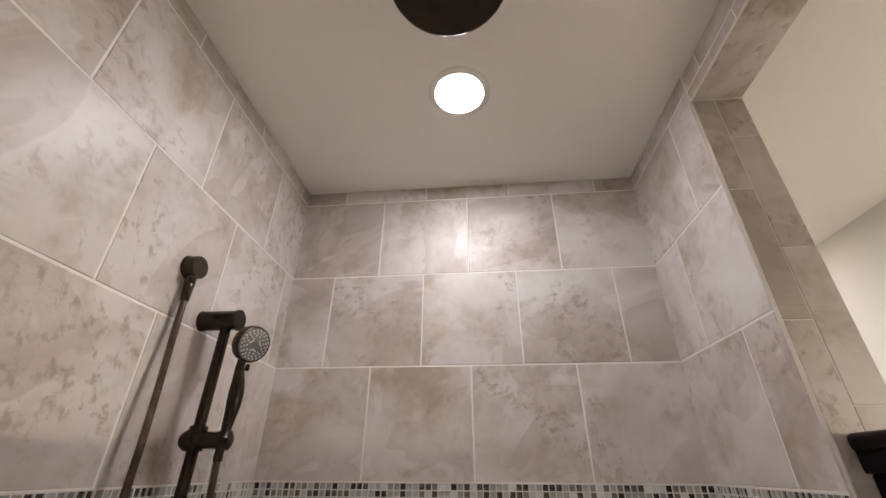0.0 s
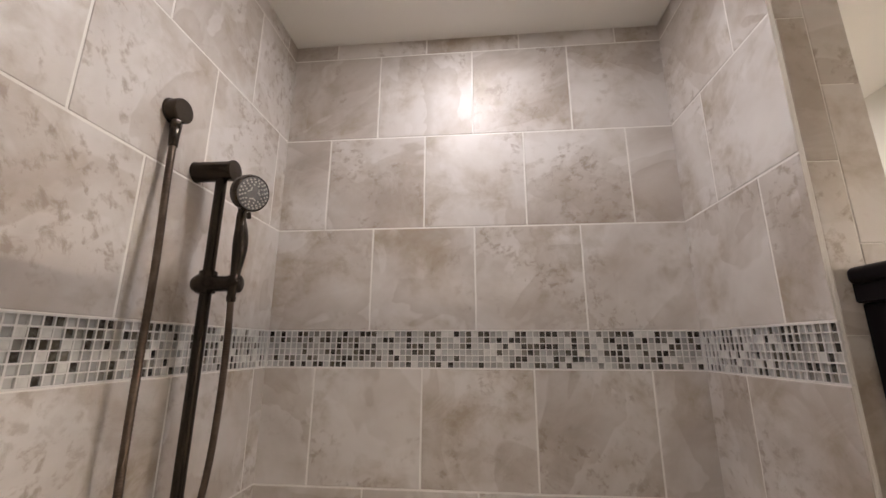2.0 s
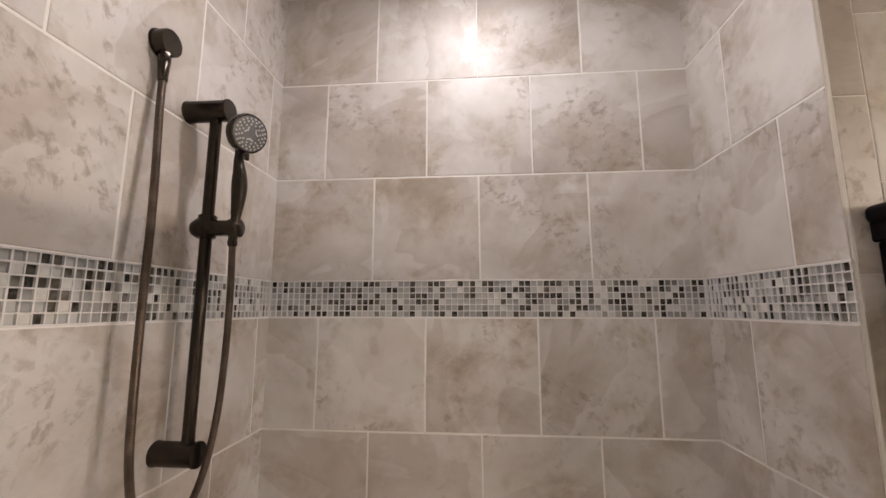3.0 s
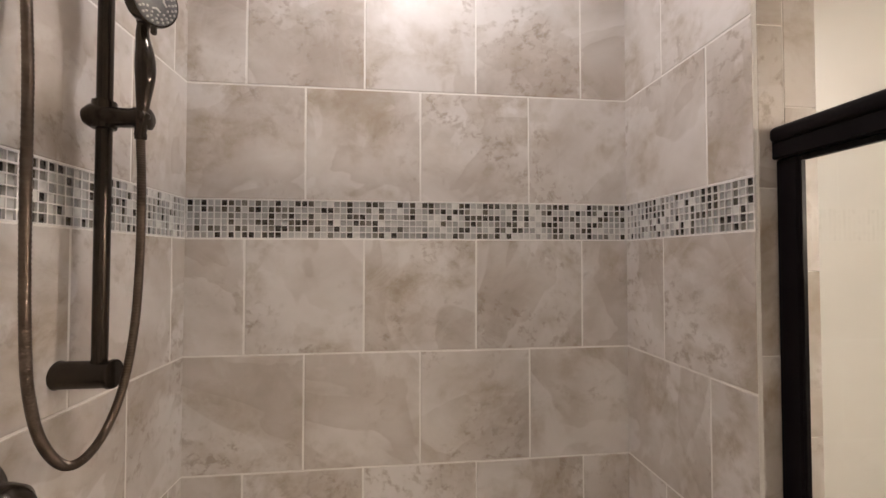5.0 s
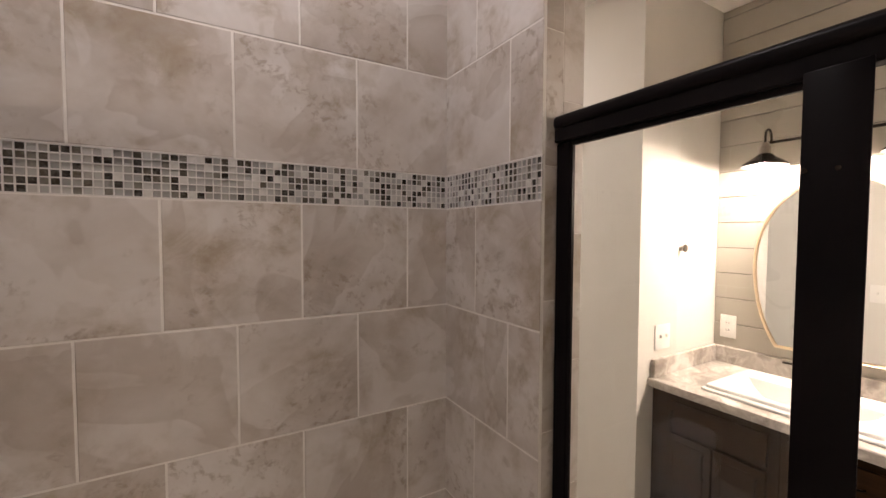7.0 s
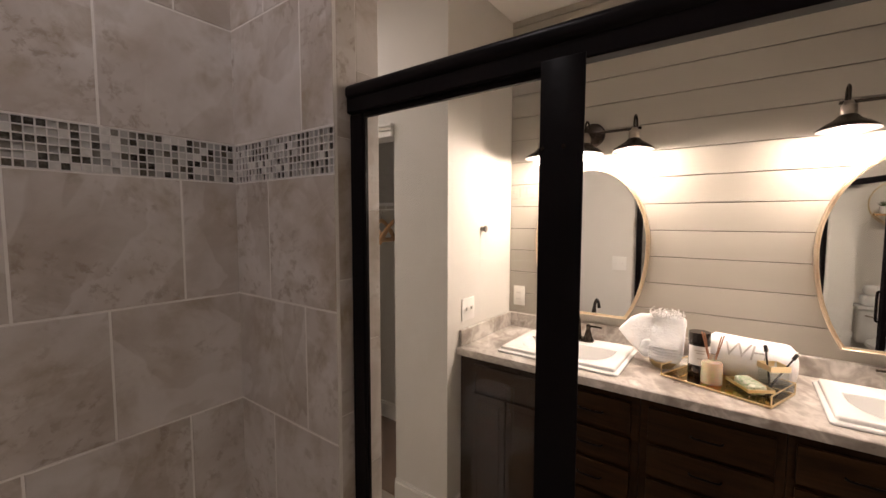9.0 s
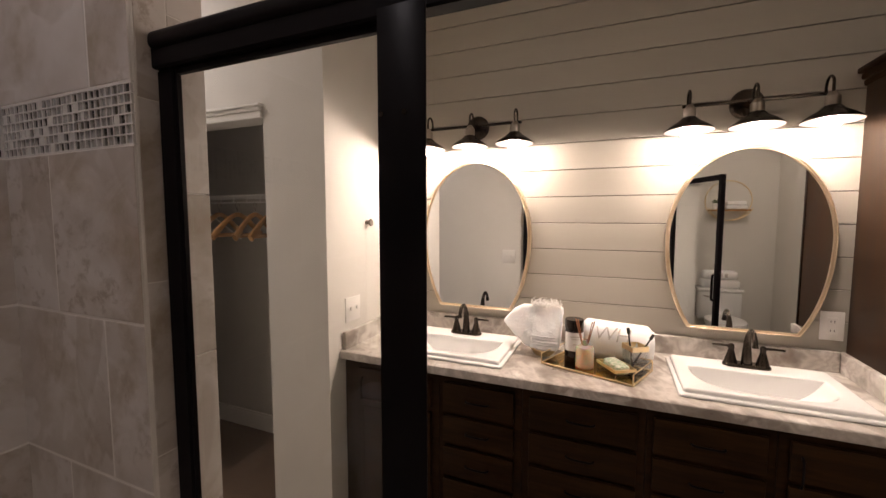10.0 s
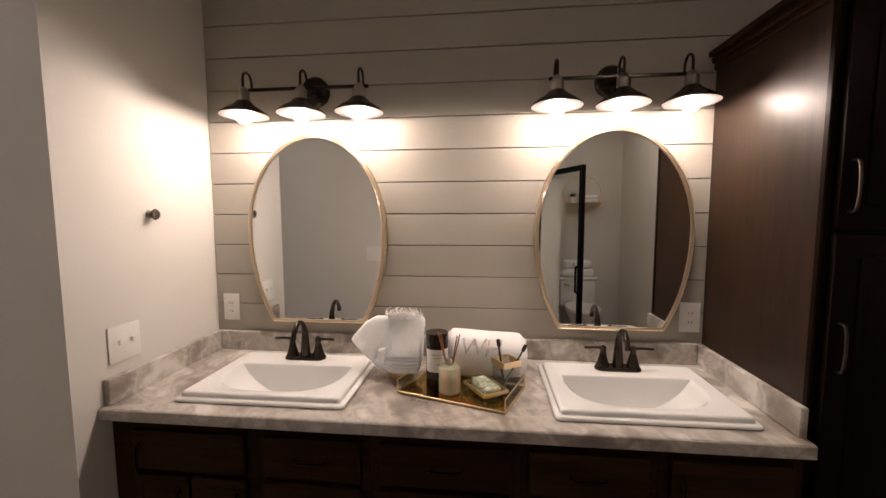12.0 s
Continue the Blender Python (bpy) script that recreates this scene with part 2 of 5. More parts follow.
# linen cabinet's unlit front: shade put into a darker copy of the wood
CABINET_SHADED = dull(wood("espresso_wood_shaded", (0.004, 0.0018, 0.0009), (0.011, 0.0048, 0.0022), 0.34), 0.06)
NICKEL = mottled("brushed_nickel", (0.26, 0.23, 0.20), (0.36, 0.32, 0.28), 30.0, 0.34, 0.03, metal=1.0)
PULL = mottled("dull_pull_metal", (0.06, 0.05, 0.04), (0.10, 0.085, 0.07), 30.0, 0.36, 0.03, metal=1.0)
TOWEL = cloth("white_terry", (0.95, 0.94, 0.925), (0.975, 0.965, 0.955), 0.9)
COTTON = mottled("cotton_thread", (0.90, 0.885, 0.86), (0.94, 0.925, 0.90), 60.0, 0.9)
THREAD = mottled("grey_thread", (0.52, 0.485, 0.46), (0.62, 0.585, 0.56), 120.0, 0.8, 0.5, fine=700.0)
HANGER_WOOD = wood("hanger_wood", (0.40, 0.20, 0.065), (0.58, 0.33, 0.12), 0.4, 4.0, "y")
WIRE = mottled("white_wire", (0.70, 0.70, 0.68), (0.78, 0.78, 0.76), 9.0, 0.4)
CARPET = mottled("brown_carpet", (0.13, 0.080, 0.050), (0.22, 0.145, 0.095), 40.0, 1.0, 0.8, fine=300.0)
PLANK = wood("floor_plank", (0.30, 0.25, 0.20), (0.46, 0.39, 0.32), 0.45, 4.0, "y")
PAN = mottled("shower_pan", (0.70, 0.69, 0.66), (0.76, 0.75, 0.72), 3.0, 0.3)
SHADE_IN = mottled("shade_enamel", (0.22, 0.20, 0.195), (0.27, 0.25, 0.24), 8.0, 0.4)
SHOWER_GLOW = glow("shower_lens", (1.0, 0.955, 0.95), SHOWER_LIGHT)
BULB_GLOW = glow("bulb_glass", (1.0, 0.85, 0.69), BULB_LIGHT)
JAR_GLASS = Nodes("amber_black_glass", 0.08, 0.0, (0.016, 0.009, 0.006)).mat
CLEAR = thin_glass("clear_glass", (0.97, 0.975, 0.97))
FROST = veil("frosted_glass", (0.97, 0.955, 0.92), (0.90, 0.87, 0.80), 0.22, 0.2)
AMBER = veil("amber_oil", (0.99, 0.88, 0.54), (0.90, 0.75, 0.38), 0.55, 0.1)
PAPER = mottled("label_paper", (0.80, 0.79, 0.79), (0.86, 0.85, 0.84), 20.0, 0.7)
REED = wood("reed_stick", (0.28, 0.11, 0.05), (0.42, 0.19, 0.09), 0.6, 4.0)
BLACK_PLASTIC = mottled("black_plastic", (0.015, 0.014, 0.014), (0.03, 0.028, 0.027), 20.0, 0.4)


def wrapper():
    n = Nodes("printed_wrapper", 0.5)
    p = n.place()
    a = n.noise(p, 55.0, 3, 0.6, 1.0)
    n.color(n.ramp(a, [(0.0, (0.62, 0.62, 0.52)), (0.45, (0.24, 0.34, 0.20)), (0.55, (0.60, 0.60, 0.48)), (0.66, (0.42, 0.50, 0.36))], True))
    return n.mat


WRAPPER = wrapper()


# ---- mesh helpers ----
def box(bm, x0, x1, y0, y1, z0, z1, bevel=0.0, seg=1):
    r = bmesh.ops.create_cube(bm, size=1.0, matrix=Matrix.LocRotScale(((x0 + x1) / 2, (y0 + y1) / 2, (z0 + z1) / 2), None, (x1 - x0, y1 - y0, z1 - z0)))
    if bevel:
        edges = list({e for v in r["verts"] for e in v.link_edges})
        bmesh.ops.bevel(bm, geom=edges, offset=bevel, segments=seg, affect="EDGES", profile=0.5)
    return bm


def rod(bm, a, b, r0, r1=None, seg=20, bevel=0.0):
    a, b = Vector(a), Vector(b)
    d = b - a
    m = Matrix.Translation((a + b) / 2) @ d.to_track_quat("Z", "Y").to_matrix().to_4x4()
    r = bmesh.ops.create_cone(bm, cap_ends=True, segments=seg, radius1=r0, radius2=r0 if r1 is None else r1, depth=d.length, matrix=m)
    if bevel:
        edges = [e for e in {e for v in r["verts"] for e in v.link_edges} if any(len(f.verts) > 4 for f in e.link_faces)]
        bmesh.ops.bevel(bm, geom=edges, offset=bevel, segments=2, affect="EDGES", profile=0.5)
    return bm


def ball(bm, c, r, sub=3, scale=(1, 1, 1)):
    bmesh.ops.create_icosphere(bm, subdivisions=sub, radius=r, matrix=Matrix.LocRotScale(c, None, scale))
    return bm


def glide(points, n):
    """n points of a smooth line through the given ones."""
    p = [Vector(q) for q in points]
    p = [2 * p[0] - p[1], *p, 2 * p[-1] - p[-2]]
    out = []
    for k in range(n):
        s = k / (n - 1) * (len(p) - 3)
        i = min(int(s), len(p) - 4)
        u = s - i
        a, b, c, d = p[i:i + 4]
        out.append(0.5 * (2 * b + (c - a) * u + (2 * a - 5 * b + 4 * c - d) * u * u + (3 * b - a - 3 * c + d) * u ** 3))
    return out


def tube(bm, pts, radius, seg=10, cap=True):
    """A tube along the points; radius a number or a function of the index."""
    pts = [Vector(p) for p in pts]
    rings, up = [], None
    for i, p in enumerate(pts):
        d = (pts[min(i + 1, len(pts) - 1)] - pts[max(i - 1, 0)]).normalized()
        if up is None:
            up = d.orthogonal().normalized()
        up = (up - up.dot(d) * d).normalized()
        side = d.cross(up)
        r = radius(i) if callable(radius) else radius
        rings.append([bm.verts.new(p + r * (math.cos(a) * up + math.sin(a) * side)) for a in (2 * math.pi * k / seg for k in range(seg))])
    skin(bm, rings, True)
    if cap:
        bm.faces.new(rings[0][::-1])
        bm.faces.new(rings[-1])
    return bm


def skin(bm, rings, closed):
    n = len(rings[0])
    for a, b in zip(rings, rings[1:]):
        for k in range(n if closed else n - 1):
            bm.faces.new((a[k], a[(k + 1) % n], b[(k + 1) % n], b[k]))


def lathe(bm, profile, m=Matrix(), seg=32, cap=True):
    """Profile of (radius, height) turned about z, placed by m."""
    rings = [[bm.verts.new(m @ Vector((r * math.cos(a), r * math.sin(a), z))) for a in (2 * math.pi * k / seg for k in range(seg))] for r, z in profile]
    skin(bm, rings, True)
    if cap:
        bm.faces.new(rings[0][::-1])
        bm.faces.new(rings[-1])
    return bm


def moved(bm, m):
    bmesh.ops.transform(bm, matrix=m, verts=bm.verts)
    return bm


def facing(p, d):
    """The pose at p whose z axis points along d."""
    return Matrix.Translation(p) @ Vector(d).to_track_quat("Z", "Y").to_matrix().to_4x4()


def finish(bm, name, material, smooth=True):
    bmesh.ops.recalc_face_normals(bm, faces=bm.faces)
    for e in bm.edges:
        e.smooth = not (len(e.link_faces) == 2 and e.calc_face_angle() > 0.6)
    for f in bm.faces:
        f.smooth = smooth
    me = bpy.data.meshes.new(name)
    bm.to_mesh(me)
    bm.free()
    me.materials.append(material)
    return me


def thing(name, at, label, category, group="", kind=""):
    ob = new(name)
    ob.empty_display_size = 0.05
    ob.matrix_basis = Matrix.Translation(at)
    return tagged(ob, label, category, group, kind)


def under(ob, parent):
    ob.parent = parent
    if parent.type == "EMPTY":
        ob.matrix_parent_inverse = parent.matrix_basis.inverted()
    return ob


def part(name, bm, material, parent, label="", smooth=True):
    return tagged(under(new(name, finish(bm, name, material, smooth)), parent), label)


def solid(name, bm, material, label, category, kind="structure"):
    return tagged(new(name, finish(bm, name, material)), label, category, kind=kind)


def B():
    return bmesh.new()


# ---- the shell ----
T = 0.009   # tile and mortar before the wall's body
bm = box(B(), XL - 0.14, XL - T + 0.0079, YS - 0.14, YB + 0.14, 0, 2.85)
for z0, z1 in ((0.001, BAND_B), (BAND_T, 2.849)):
    box(bm, XL - 0.13, XL - T + 0.0079 + PROUD, YS - 0.13, YB + 0.13, z0, z1)
wall_shower_left = solid("wall_shower_left", bm, GROUT, "shower side wall clad in beige stone tiles", "wall")
bm = box(B(), XL - T + 0.0079, XR + T - 0.0079, YB + T - 0.0079, YB + 0.14, 0, 2.85)
for z0, z1 in ((0.001, BAND_B), (BAND_T, 2.849)):
    box(bm, XL - T + 0.008, XR + T - 0.008, YB + T - 0.0079 - PROUD, YB + 0.13, z0, z1)
wall_shower_back = solid("wall_shower_back", bm, GROUT, "shower back wall of beige tiles with a mosaic band", "wall")
bm = box(B(), XR + T - 0.0079, JAMB_X - 0.010, JAMB_Y + T - 0.0079, YB + 0.14, 0, 2.85)
for z0, z1 in ((0.001, BAND_B), (BAND_T, 2.849)):
    box(bm, XR + T - 0.0079 - PROUD, XR + 0.05, JAMB_Y + T - 0.007, YB + 0.13, z0, z1)
wall_shower_jamb = solid("wall_shower_jamb", bm, GROUT, "short tiled return wall beside the shower door", "wall")
wall_hall_west = solid("wall_hall_west", box(B(), JAMB_X - 0.010, JAMB_X - 0.002, JAMB_Y + 0.012, 3.0, 0, CEIL + 0.1), PAINT, "pale greige painted wall outside the shower", "wall")
wall_hall_west_rest = solid("wall_hall_west_rest", box(B(), XR, JAMB_X - 0.012, YB + 0.142, 3.0, 0, CEIL + 0.1), PAINT, "pale greige painted hall wall", "wall")
lintel = solid("wall_shower_lintel", box(B(), XR + T - 0.0079, JAMB_X - 0.002, YS, JAMB_Y + T - 0.0079, SOFFIT + T - 0.0079, 2.85), GROUT, "tiled lintel over the shower opening", "wall")
bm = box(B(), XTOILET, JAMB_X, YS - 0.14, YS, 0, 2.85)
wall_shower_south = solid("wall_shower_south", bm, PAINT, "wall between the shower and the toilet corner", "wall")
solid("wall_toilet", box(B(), XTOILET - 0.12, XTOILET, YSOUTH - 0.12, YS, 0, 2.85), PAINT, "greige painted wall behind the toilet", "wall")
solid("wall_south", box(B(), XTOILET, XV + 0.14, YSOUTH - 0.12, YSOUTH, 0, 2.85), PAINT, "greige painted bathroom wall", "wall")
wall_vanity = solid("wall_vanity", box(B(), XV + 0.012, XV + 0.14, YSOUTH, 3.12, 0, 2.85), SHIPLAP_GAP, "greige shiplap wall behind the vanity", "wall")
solid("wall_vanity_side", box(B(), XC, XV + 0.011, YV, YV + 0.115, 0, CEIL + 0.1), PAINT, "cream painted side wall beside the vanity", "wall")
bm = box(B(), XC, XC + 0.115, YV + 0.115, 1.53, 0, CEIL + 0.1)
box(bm, XC, XC + 0.115, 1.53, 2.80, 1.985, CEIL + 0.1)
box(bm, XC, XC + 0.115, 2.80, 3.0, 0, CEIL + 0.1)
solid("wall_closet_front", bm, PAINT, "cream wall with the closet opening in it", "wall")
# unseen end of the hall; its doorway is added to let the fill lamp in
bm = box(B(), XR, 0.82, 3.0, 3.12, 0, 2.85)
box(bm, 0.82, 1.56, 3.0, 3.12, 2.05, 2.85)
box(bm, 1.56, XV + 0.14, 3.0, 3.12, 0, 2.85)
solid("wall_north", bm, PAINT, "painted wall closing the hall, with an added doorway", "wall")
# unseen room, added only to hold the hall's fill lamp
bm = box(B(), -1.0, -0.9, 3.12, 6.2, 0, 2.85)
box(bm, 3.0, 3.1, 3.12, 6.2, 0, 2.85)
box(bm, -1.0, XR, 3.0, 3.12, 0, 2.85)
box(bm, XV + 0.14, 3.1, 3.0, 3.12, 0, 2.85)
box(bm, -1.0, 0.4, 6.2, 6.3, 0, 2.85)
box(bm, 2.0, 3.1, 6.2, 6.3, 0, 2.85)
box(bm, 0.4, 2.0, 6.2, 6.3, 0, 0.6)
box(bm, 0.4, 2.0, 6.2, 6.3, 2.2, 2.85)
solid("wall_bedroom", bm, PAINT, "painted walls of an added unseen room with an opening", "wall")
solid("floor_bedroom", box(B(), -1.0, 3.1, 3.1, 6.3, -0.1, 0), CARPET, "brown carpet of an added unseen room", "floor")
solid("ceiling_bedroom", box(B(), -1.0, 3.1, 3.1, 6.3, CEIL, CEIL + 0.1), CEILING, "off-white ceiling of an added unseen room", "ceiling")
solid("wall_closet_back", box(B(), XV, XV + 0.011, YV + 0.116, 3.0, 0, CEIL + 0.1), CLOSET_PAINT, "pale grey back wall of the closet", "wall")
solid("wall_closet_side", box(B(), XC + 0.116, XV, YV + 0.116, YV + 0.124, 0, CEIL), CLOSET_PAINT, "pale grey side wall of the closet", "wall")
solid("ceiling_shower", box(B(), XL - 0.1, XR + 0.1, YS - 0.1, YB + 0.1, SHOWER_CEIL, SHOWER_CEIL + 0.1), CEILING, "off-white painted shower ceiling", "ceiling")
bm = box(B(), JAMB_X - 0.06, XV + 0.1, YSOUTH - 0.1, 3.1, CEIL, CEIL + 0.1)
box(bm, XTOILET - 0.1, JAMB_X - 0.06, YSOUTH - 0.1, YS - 0.1, CEIL, CEIL + 0.1)
solid("ceiling_bathroom", bm, CEILING, "off-white painted bathroom ceiling", "ceiling")
floor = solid("floor", box(B(), XTOILET, XV + 0.1, YSOUTH, 3.1, -0.1, 0), PLANK, "brown plank bathroom floor", "floor")
solid("floor_closet", box(B(), XC + 0.02, XV, YV + 0.125, 3.0, 0.001, 0.012), CARPET, "brown closet carpet", "floor")
bm = box(B(), XL, XR - 0.02, YS, YB, 0.001, 0.04)
box(bm, XR - 0.02, JAMB_X + 0.01, YS, JAMB_Y, 0.001, 0.11, 0.008, 2)
solid("floor_shower", bm, PAN, "off-white shower pan with a raised curb", "shower pan")


def baseboard(x0, x1, y0, y1):
    bm = box(B(), x0, x1, y0, y1, 0.002, 0.118)
    box(bm, x0 + 0.004 * (x1 - x0 < 0.1), x1, y0, y1 if x1 - x0 < 0.1 else y1 - 0.004, 0.118, 0.135)
    return solid("baseboard", bm, TRIM, "white painted baseboard", "baseboard")


baseboard(XC - 0.014, XC, YV - 0.014, 1.53)
baseboard(XC, 1.70, YV - 0.014, YV)
baseboard(XV - 0.014, XV, YV + 0.13, 3.0)

# ---- shower door frame, fixed pane and open door ----
enclosure = thing("shower_enclosure", (0.66, 0.2, 0.11), "dark bronze framed glass shower screen", "shower screen")
X0, X1 = 0.655, 0.671
HEAD_B, HEAD_T = 1.780, 1.840
bm = box(B(), 0.645, 0.674, YS + 0.002, JAMB_Y - 0.002, HEAD_B, HEAD_T - 0.012, 0.003)
box(bm, 0.637, 0.682, YS + 0.002, JAMB_Y - 0.002, HEAD_T - 0.030, HEAD_T, 0.011, 5)
part("header_rail", bm, BRONZE_FRAME, enclosure)
bm = box(B(), X0, X1, 0.733, JAMB_Y - 0.001, 0.112, HEAD_B, 0.003)
box(bm, X0 + 0.004, X1 - 0.004, 0.728, 0.733, 0.14, HEAD_B - 0.004)
part("wall_channel", bm, BRONZE_FRAME, enclosure)
bm = box(B(), 0.631, 0.634, 0.2465, 0.3135, 0.112, HEAD_B + 0.004, 0.001, 2)
box(bm, 0.634, 0.662, 0.281, 0.312, 0.112, HEAD_B - 0.001)
box(bm, 0.658, 0.668, 0.306, 0.319, 0.14, HEAD_B - 0.004)
post = part("post", bm, BRONZE_FRAME, enclosure)
for y in (0.275, 0.308):
    part("screw", rod(B(), (0.6295, y, 1.655), (0.632, y, 1.655), 0.0035, seg=12), BRONZE, post)
part("bottom_rail", box(B(), X0, X1, 0.314, 0.733, 0.112, 0.150, 0.003), BRONZE_FRAME, enclosure)
part("glazing_bead", box(B(), X0 + 0.004, X1 - 0.004, 0.319, 0.728, HEAD_B - 0.010, HEAD_B), BRONZE_FRAME, enclosure)
bm = B()
c = [bm.verts.new(p) for p in ((0.663, 0.318, 0.145), (0.663, 0.729, 0.145), (0.663, 0.729, HEAD_B), (0.663, 0.318, HEAD_B))]
bm.faces.new(c)
pane = part("glass_pane", bm, GLASS_PANE, enclosure, "clear fixed glass pane")
pane.visible_shadow = False
bm = box(B(), 0.645, 0.678, YS + 0.002, YS + 0.03, 0.112, HEAD_B, 0.003)
part("hinge_channel", bm, BRONZE_FRAME, enclosure)

door = thing("shower_door", (0, 0, 0), "open glass shower door in a thin dark frame", "shower door")
DW = 0.565
part("hinge_stile", box(B(), 0, 0.03, -0.015, 0.015, 0.13, 1.80, 0.003), BRONZE_FRAME, door)
part("lock_stile", box(B(), DW - 0.03, DW, -0.015, 0.015, 0.13, 1.80, 0.003), BRONZE_FRAME, door)
part("top_rail", box(B(), 0.03, DW - 0.03, -0.013, 0.013, 1.765, 1.80, 0.003), BRONZE_FRAME, door)
part("bottom_rail", box(B(), 0.03, DW - 0.03, -0.013, 0.013, 0.13, 0.17, 0.003), BRONZE_FRAME, door)
bm = B()
bm.faces.new([bm.verts.new(p) for p in ((0.03, 0, 0.17), (DW - 0.03, 0, 0.17), (DW - 0.03, 0, 1.765), (0.03, 0, 1.765))])
part("door_pane", bm, GLASS_PANE, door, "clear door pane").visible_shadow = False
pts = [(DW - 0.020, 0.014, 0.99), (DW - 0.022, 0.026, 0.995), (DW - 0.022, 0.029, 1.02), (DW - 0.022, 0.029, 1.13), (DW - 0.022, 0.026, 1.155), (DW - 0.020, 0.014, 1.16)]
part("door_handle", tube(B(), glide(pts, 30), 0.007), BRONZE_FRAME, door)
door.matrix_basis = pose(0.678, -0.385, 0, 0, 0, -21.5)

# ---- shower fittings ----
HX = -0.545
bar = thing("slide_bar", (XL, 0.82, 1.41), "oil-rubbed bronze hand shower slide bar on the tiles", "slide bar")
part("rod", rod(B(), (HX, 0.82, 1.395), (HX, 0.82, 2.085), 0.0115, seg=24), BRONZE, bar)
for z, reach in ((2.085, 0.096), (1.403, 0.089)):
    bm = lathe(B(), [(0.0235, 0.0), (0.0245, 0.003), (0.0225, 0.007), (0.0225, reach - 0.006), (0.0245, reach - 0.004), (0.0235, reach), (0.001, reach + 0.0005)], facing((XL, 0.82, z), (1, 0, 0)))
    part("bracket", bm, BRONZE, bar)
bm = lathe(B(), [(0.006, -0.030), (0.015, -0.027), (0.0215, -0.016), (0.0225, -0.004), (0.019, 0.010), (0.0165, 0.020), (0.0165, 0.046), (0.019, 0.050), (0.019, 0.069), (0.013, 0.073)], facing((HX, 0.82, 1.833), (1, 0.02, 0)))
slider = part("slider", bm, BRONZE, bar)
part("slider_collar", rod(B(), (HX, 0.82, 1.812), (HX, 0.82, 1.860), 0.0175, seg=24, bevel=0.003), BRONZE, slider)

hand = thing("hand_shower", (-0.47, 0.815, 1.84), "bronze hand shower with a grey nozzle face", "hand shower")
SX, SY = -0.481, 0.812
grip = [(SX - 0.003, SY, 1.800), (SX, SY, 1.835), (SX + 0.001, SY, 1.86), (SX + 0.006, SY - 0.004, 1.90), (SX + 0.004, SY - 0.003, 1.94), (SX - 0.002, SY, 1.975), (SX + 0.002, SY, 2.005)]
pts = glide(grip, 40)


def grip_radius(i):
    u = i / 39
    return 0.0085 + 0.0065 * math.exp(-((u - 0.56) / 0.2) ** 2) + (0.002 if u > 0.9 else 0) + (0.003 if 0.13 < u < 0.2 else 0)


part("grip", tube(B(), pts, grip_radius, 18), BRONZE, hand)
fd = Vector((0.86, -0.42, -0.28)).normalized()
fc = Vector((SX + 0.019, SY - 0.012, 2.023))
fm = facing(fc, fd)
part("head", lathe(B(), [(0.012, -0.028), (0.028, -0.022), (0.0385, -0.010), (0.0400, 0.004), (0.0380, 0.010), (0.035, 0.0105)], fm, 40), BRONZE, hand)
face = part("spray_face", lathe(B(), [(0.0355, 0.009), (0.0345, 0.0125), (0.028, 0.0138), (0.012, 0.0142)], fm, 40), SPRAY, hand, "grey spray face")
bm = B()
for ring, count in ((0.0305, 22), (0.0250, 18), (0.0190, 12)):
    for k in range(count):
        a = 2 * math.pi * k / count + ring * 40
        ball(bm, fm @ Vector((ring * math.cos(a), ring * math.sin(a), 0.0138)), 0.0023, 1)
tagged(part("nozzles", bm, NOZZLE, face), kind="stuff")
bm = B()
for a in (0.5, 2.6, 4.7):
    m = fm @ Matrix.Rotation(a, 4, "Z")
    tube(bm, [m @ Vector((0.010 + 0.001 * abs(k - 3), -0.007 + 0.0023 * k, 0.0145)) for k in range(7)], 0.0016, 6)
part("centre_jets", bm, NOZZLE, face)
part("mode_tab", box(B(), fc.x + 0.004, fc.x + 0.012, fc.y - 0.012, fc.y - 0.004, fc.z - 0.060, fc.z - 0.046, 0.002), BRONZE, hand)

outlet = thing("hose_outlet", (XL, 0.722, 2.178), "round bronze hose outlet on the tile wall", "hose outlet")
part("escutcheon", lathe(B(), [(0.028, 0.0), (0.028, 0.006), (0.0255, 0.009), (0.0260, 0.029), (0.0245, 0.032), (0.001, 0.0325)], facing((XL, 0.726, 2.178), (1, -0.02, 0)), 40), BRONZE, outlet)
part("nipple", rod(B(), (-0.590, 0.722, 2.155), (-0.590, 0.722, 2.130), 0.0115, 0.0105, seg=8, bevel=0.001), BRONZE, outlet)

line = [(-0.590, 0.722, 2.135), (-0.580, 0.713, 2.02), (-0.565, 0.703, 1.85), (-0.560, 0.698, 1.68), (-0.555, 0.695, 1.52), (-0.551, 0.697, 1.42), (-0.545, 0.710, 1.345), (-0.538, 0.738, 1.296), (-0.532, 0.770, 1.287),
        (-0.523, 0.803, 1.316), (-0.512, 0.826, 1.380), (-0.501, 0.835, 1.48), (-0.492, 0.831, 1.60), (-0.485, 0.820, 1.72), (-0.484, 0.813, 1.805)]
pts = glide(line, 900)
hose = thing("shower_hose", (-0.53, 0.78, 1.29), "looped ribbed bronze metal shower hose", "hose")
part("sleeve", tube(B(), pts, lambda i: 0.0067 + (0.0004 if i % 3 == 0 else -0.0002), 12), HOSE, hose, "ribbed metal sleeve")
part("wall_nut", rod(B(), pts[0], pts[24], 0.0105, 0.0085, 16, 0.001), BRONZE, hose)
part("handset_nut", rod(B(), pts[-9], pts[-1], 0.0085, 0.0095, 16, 0.001), BRONZE, hose)

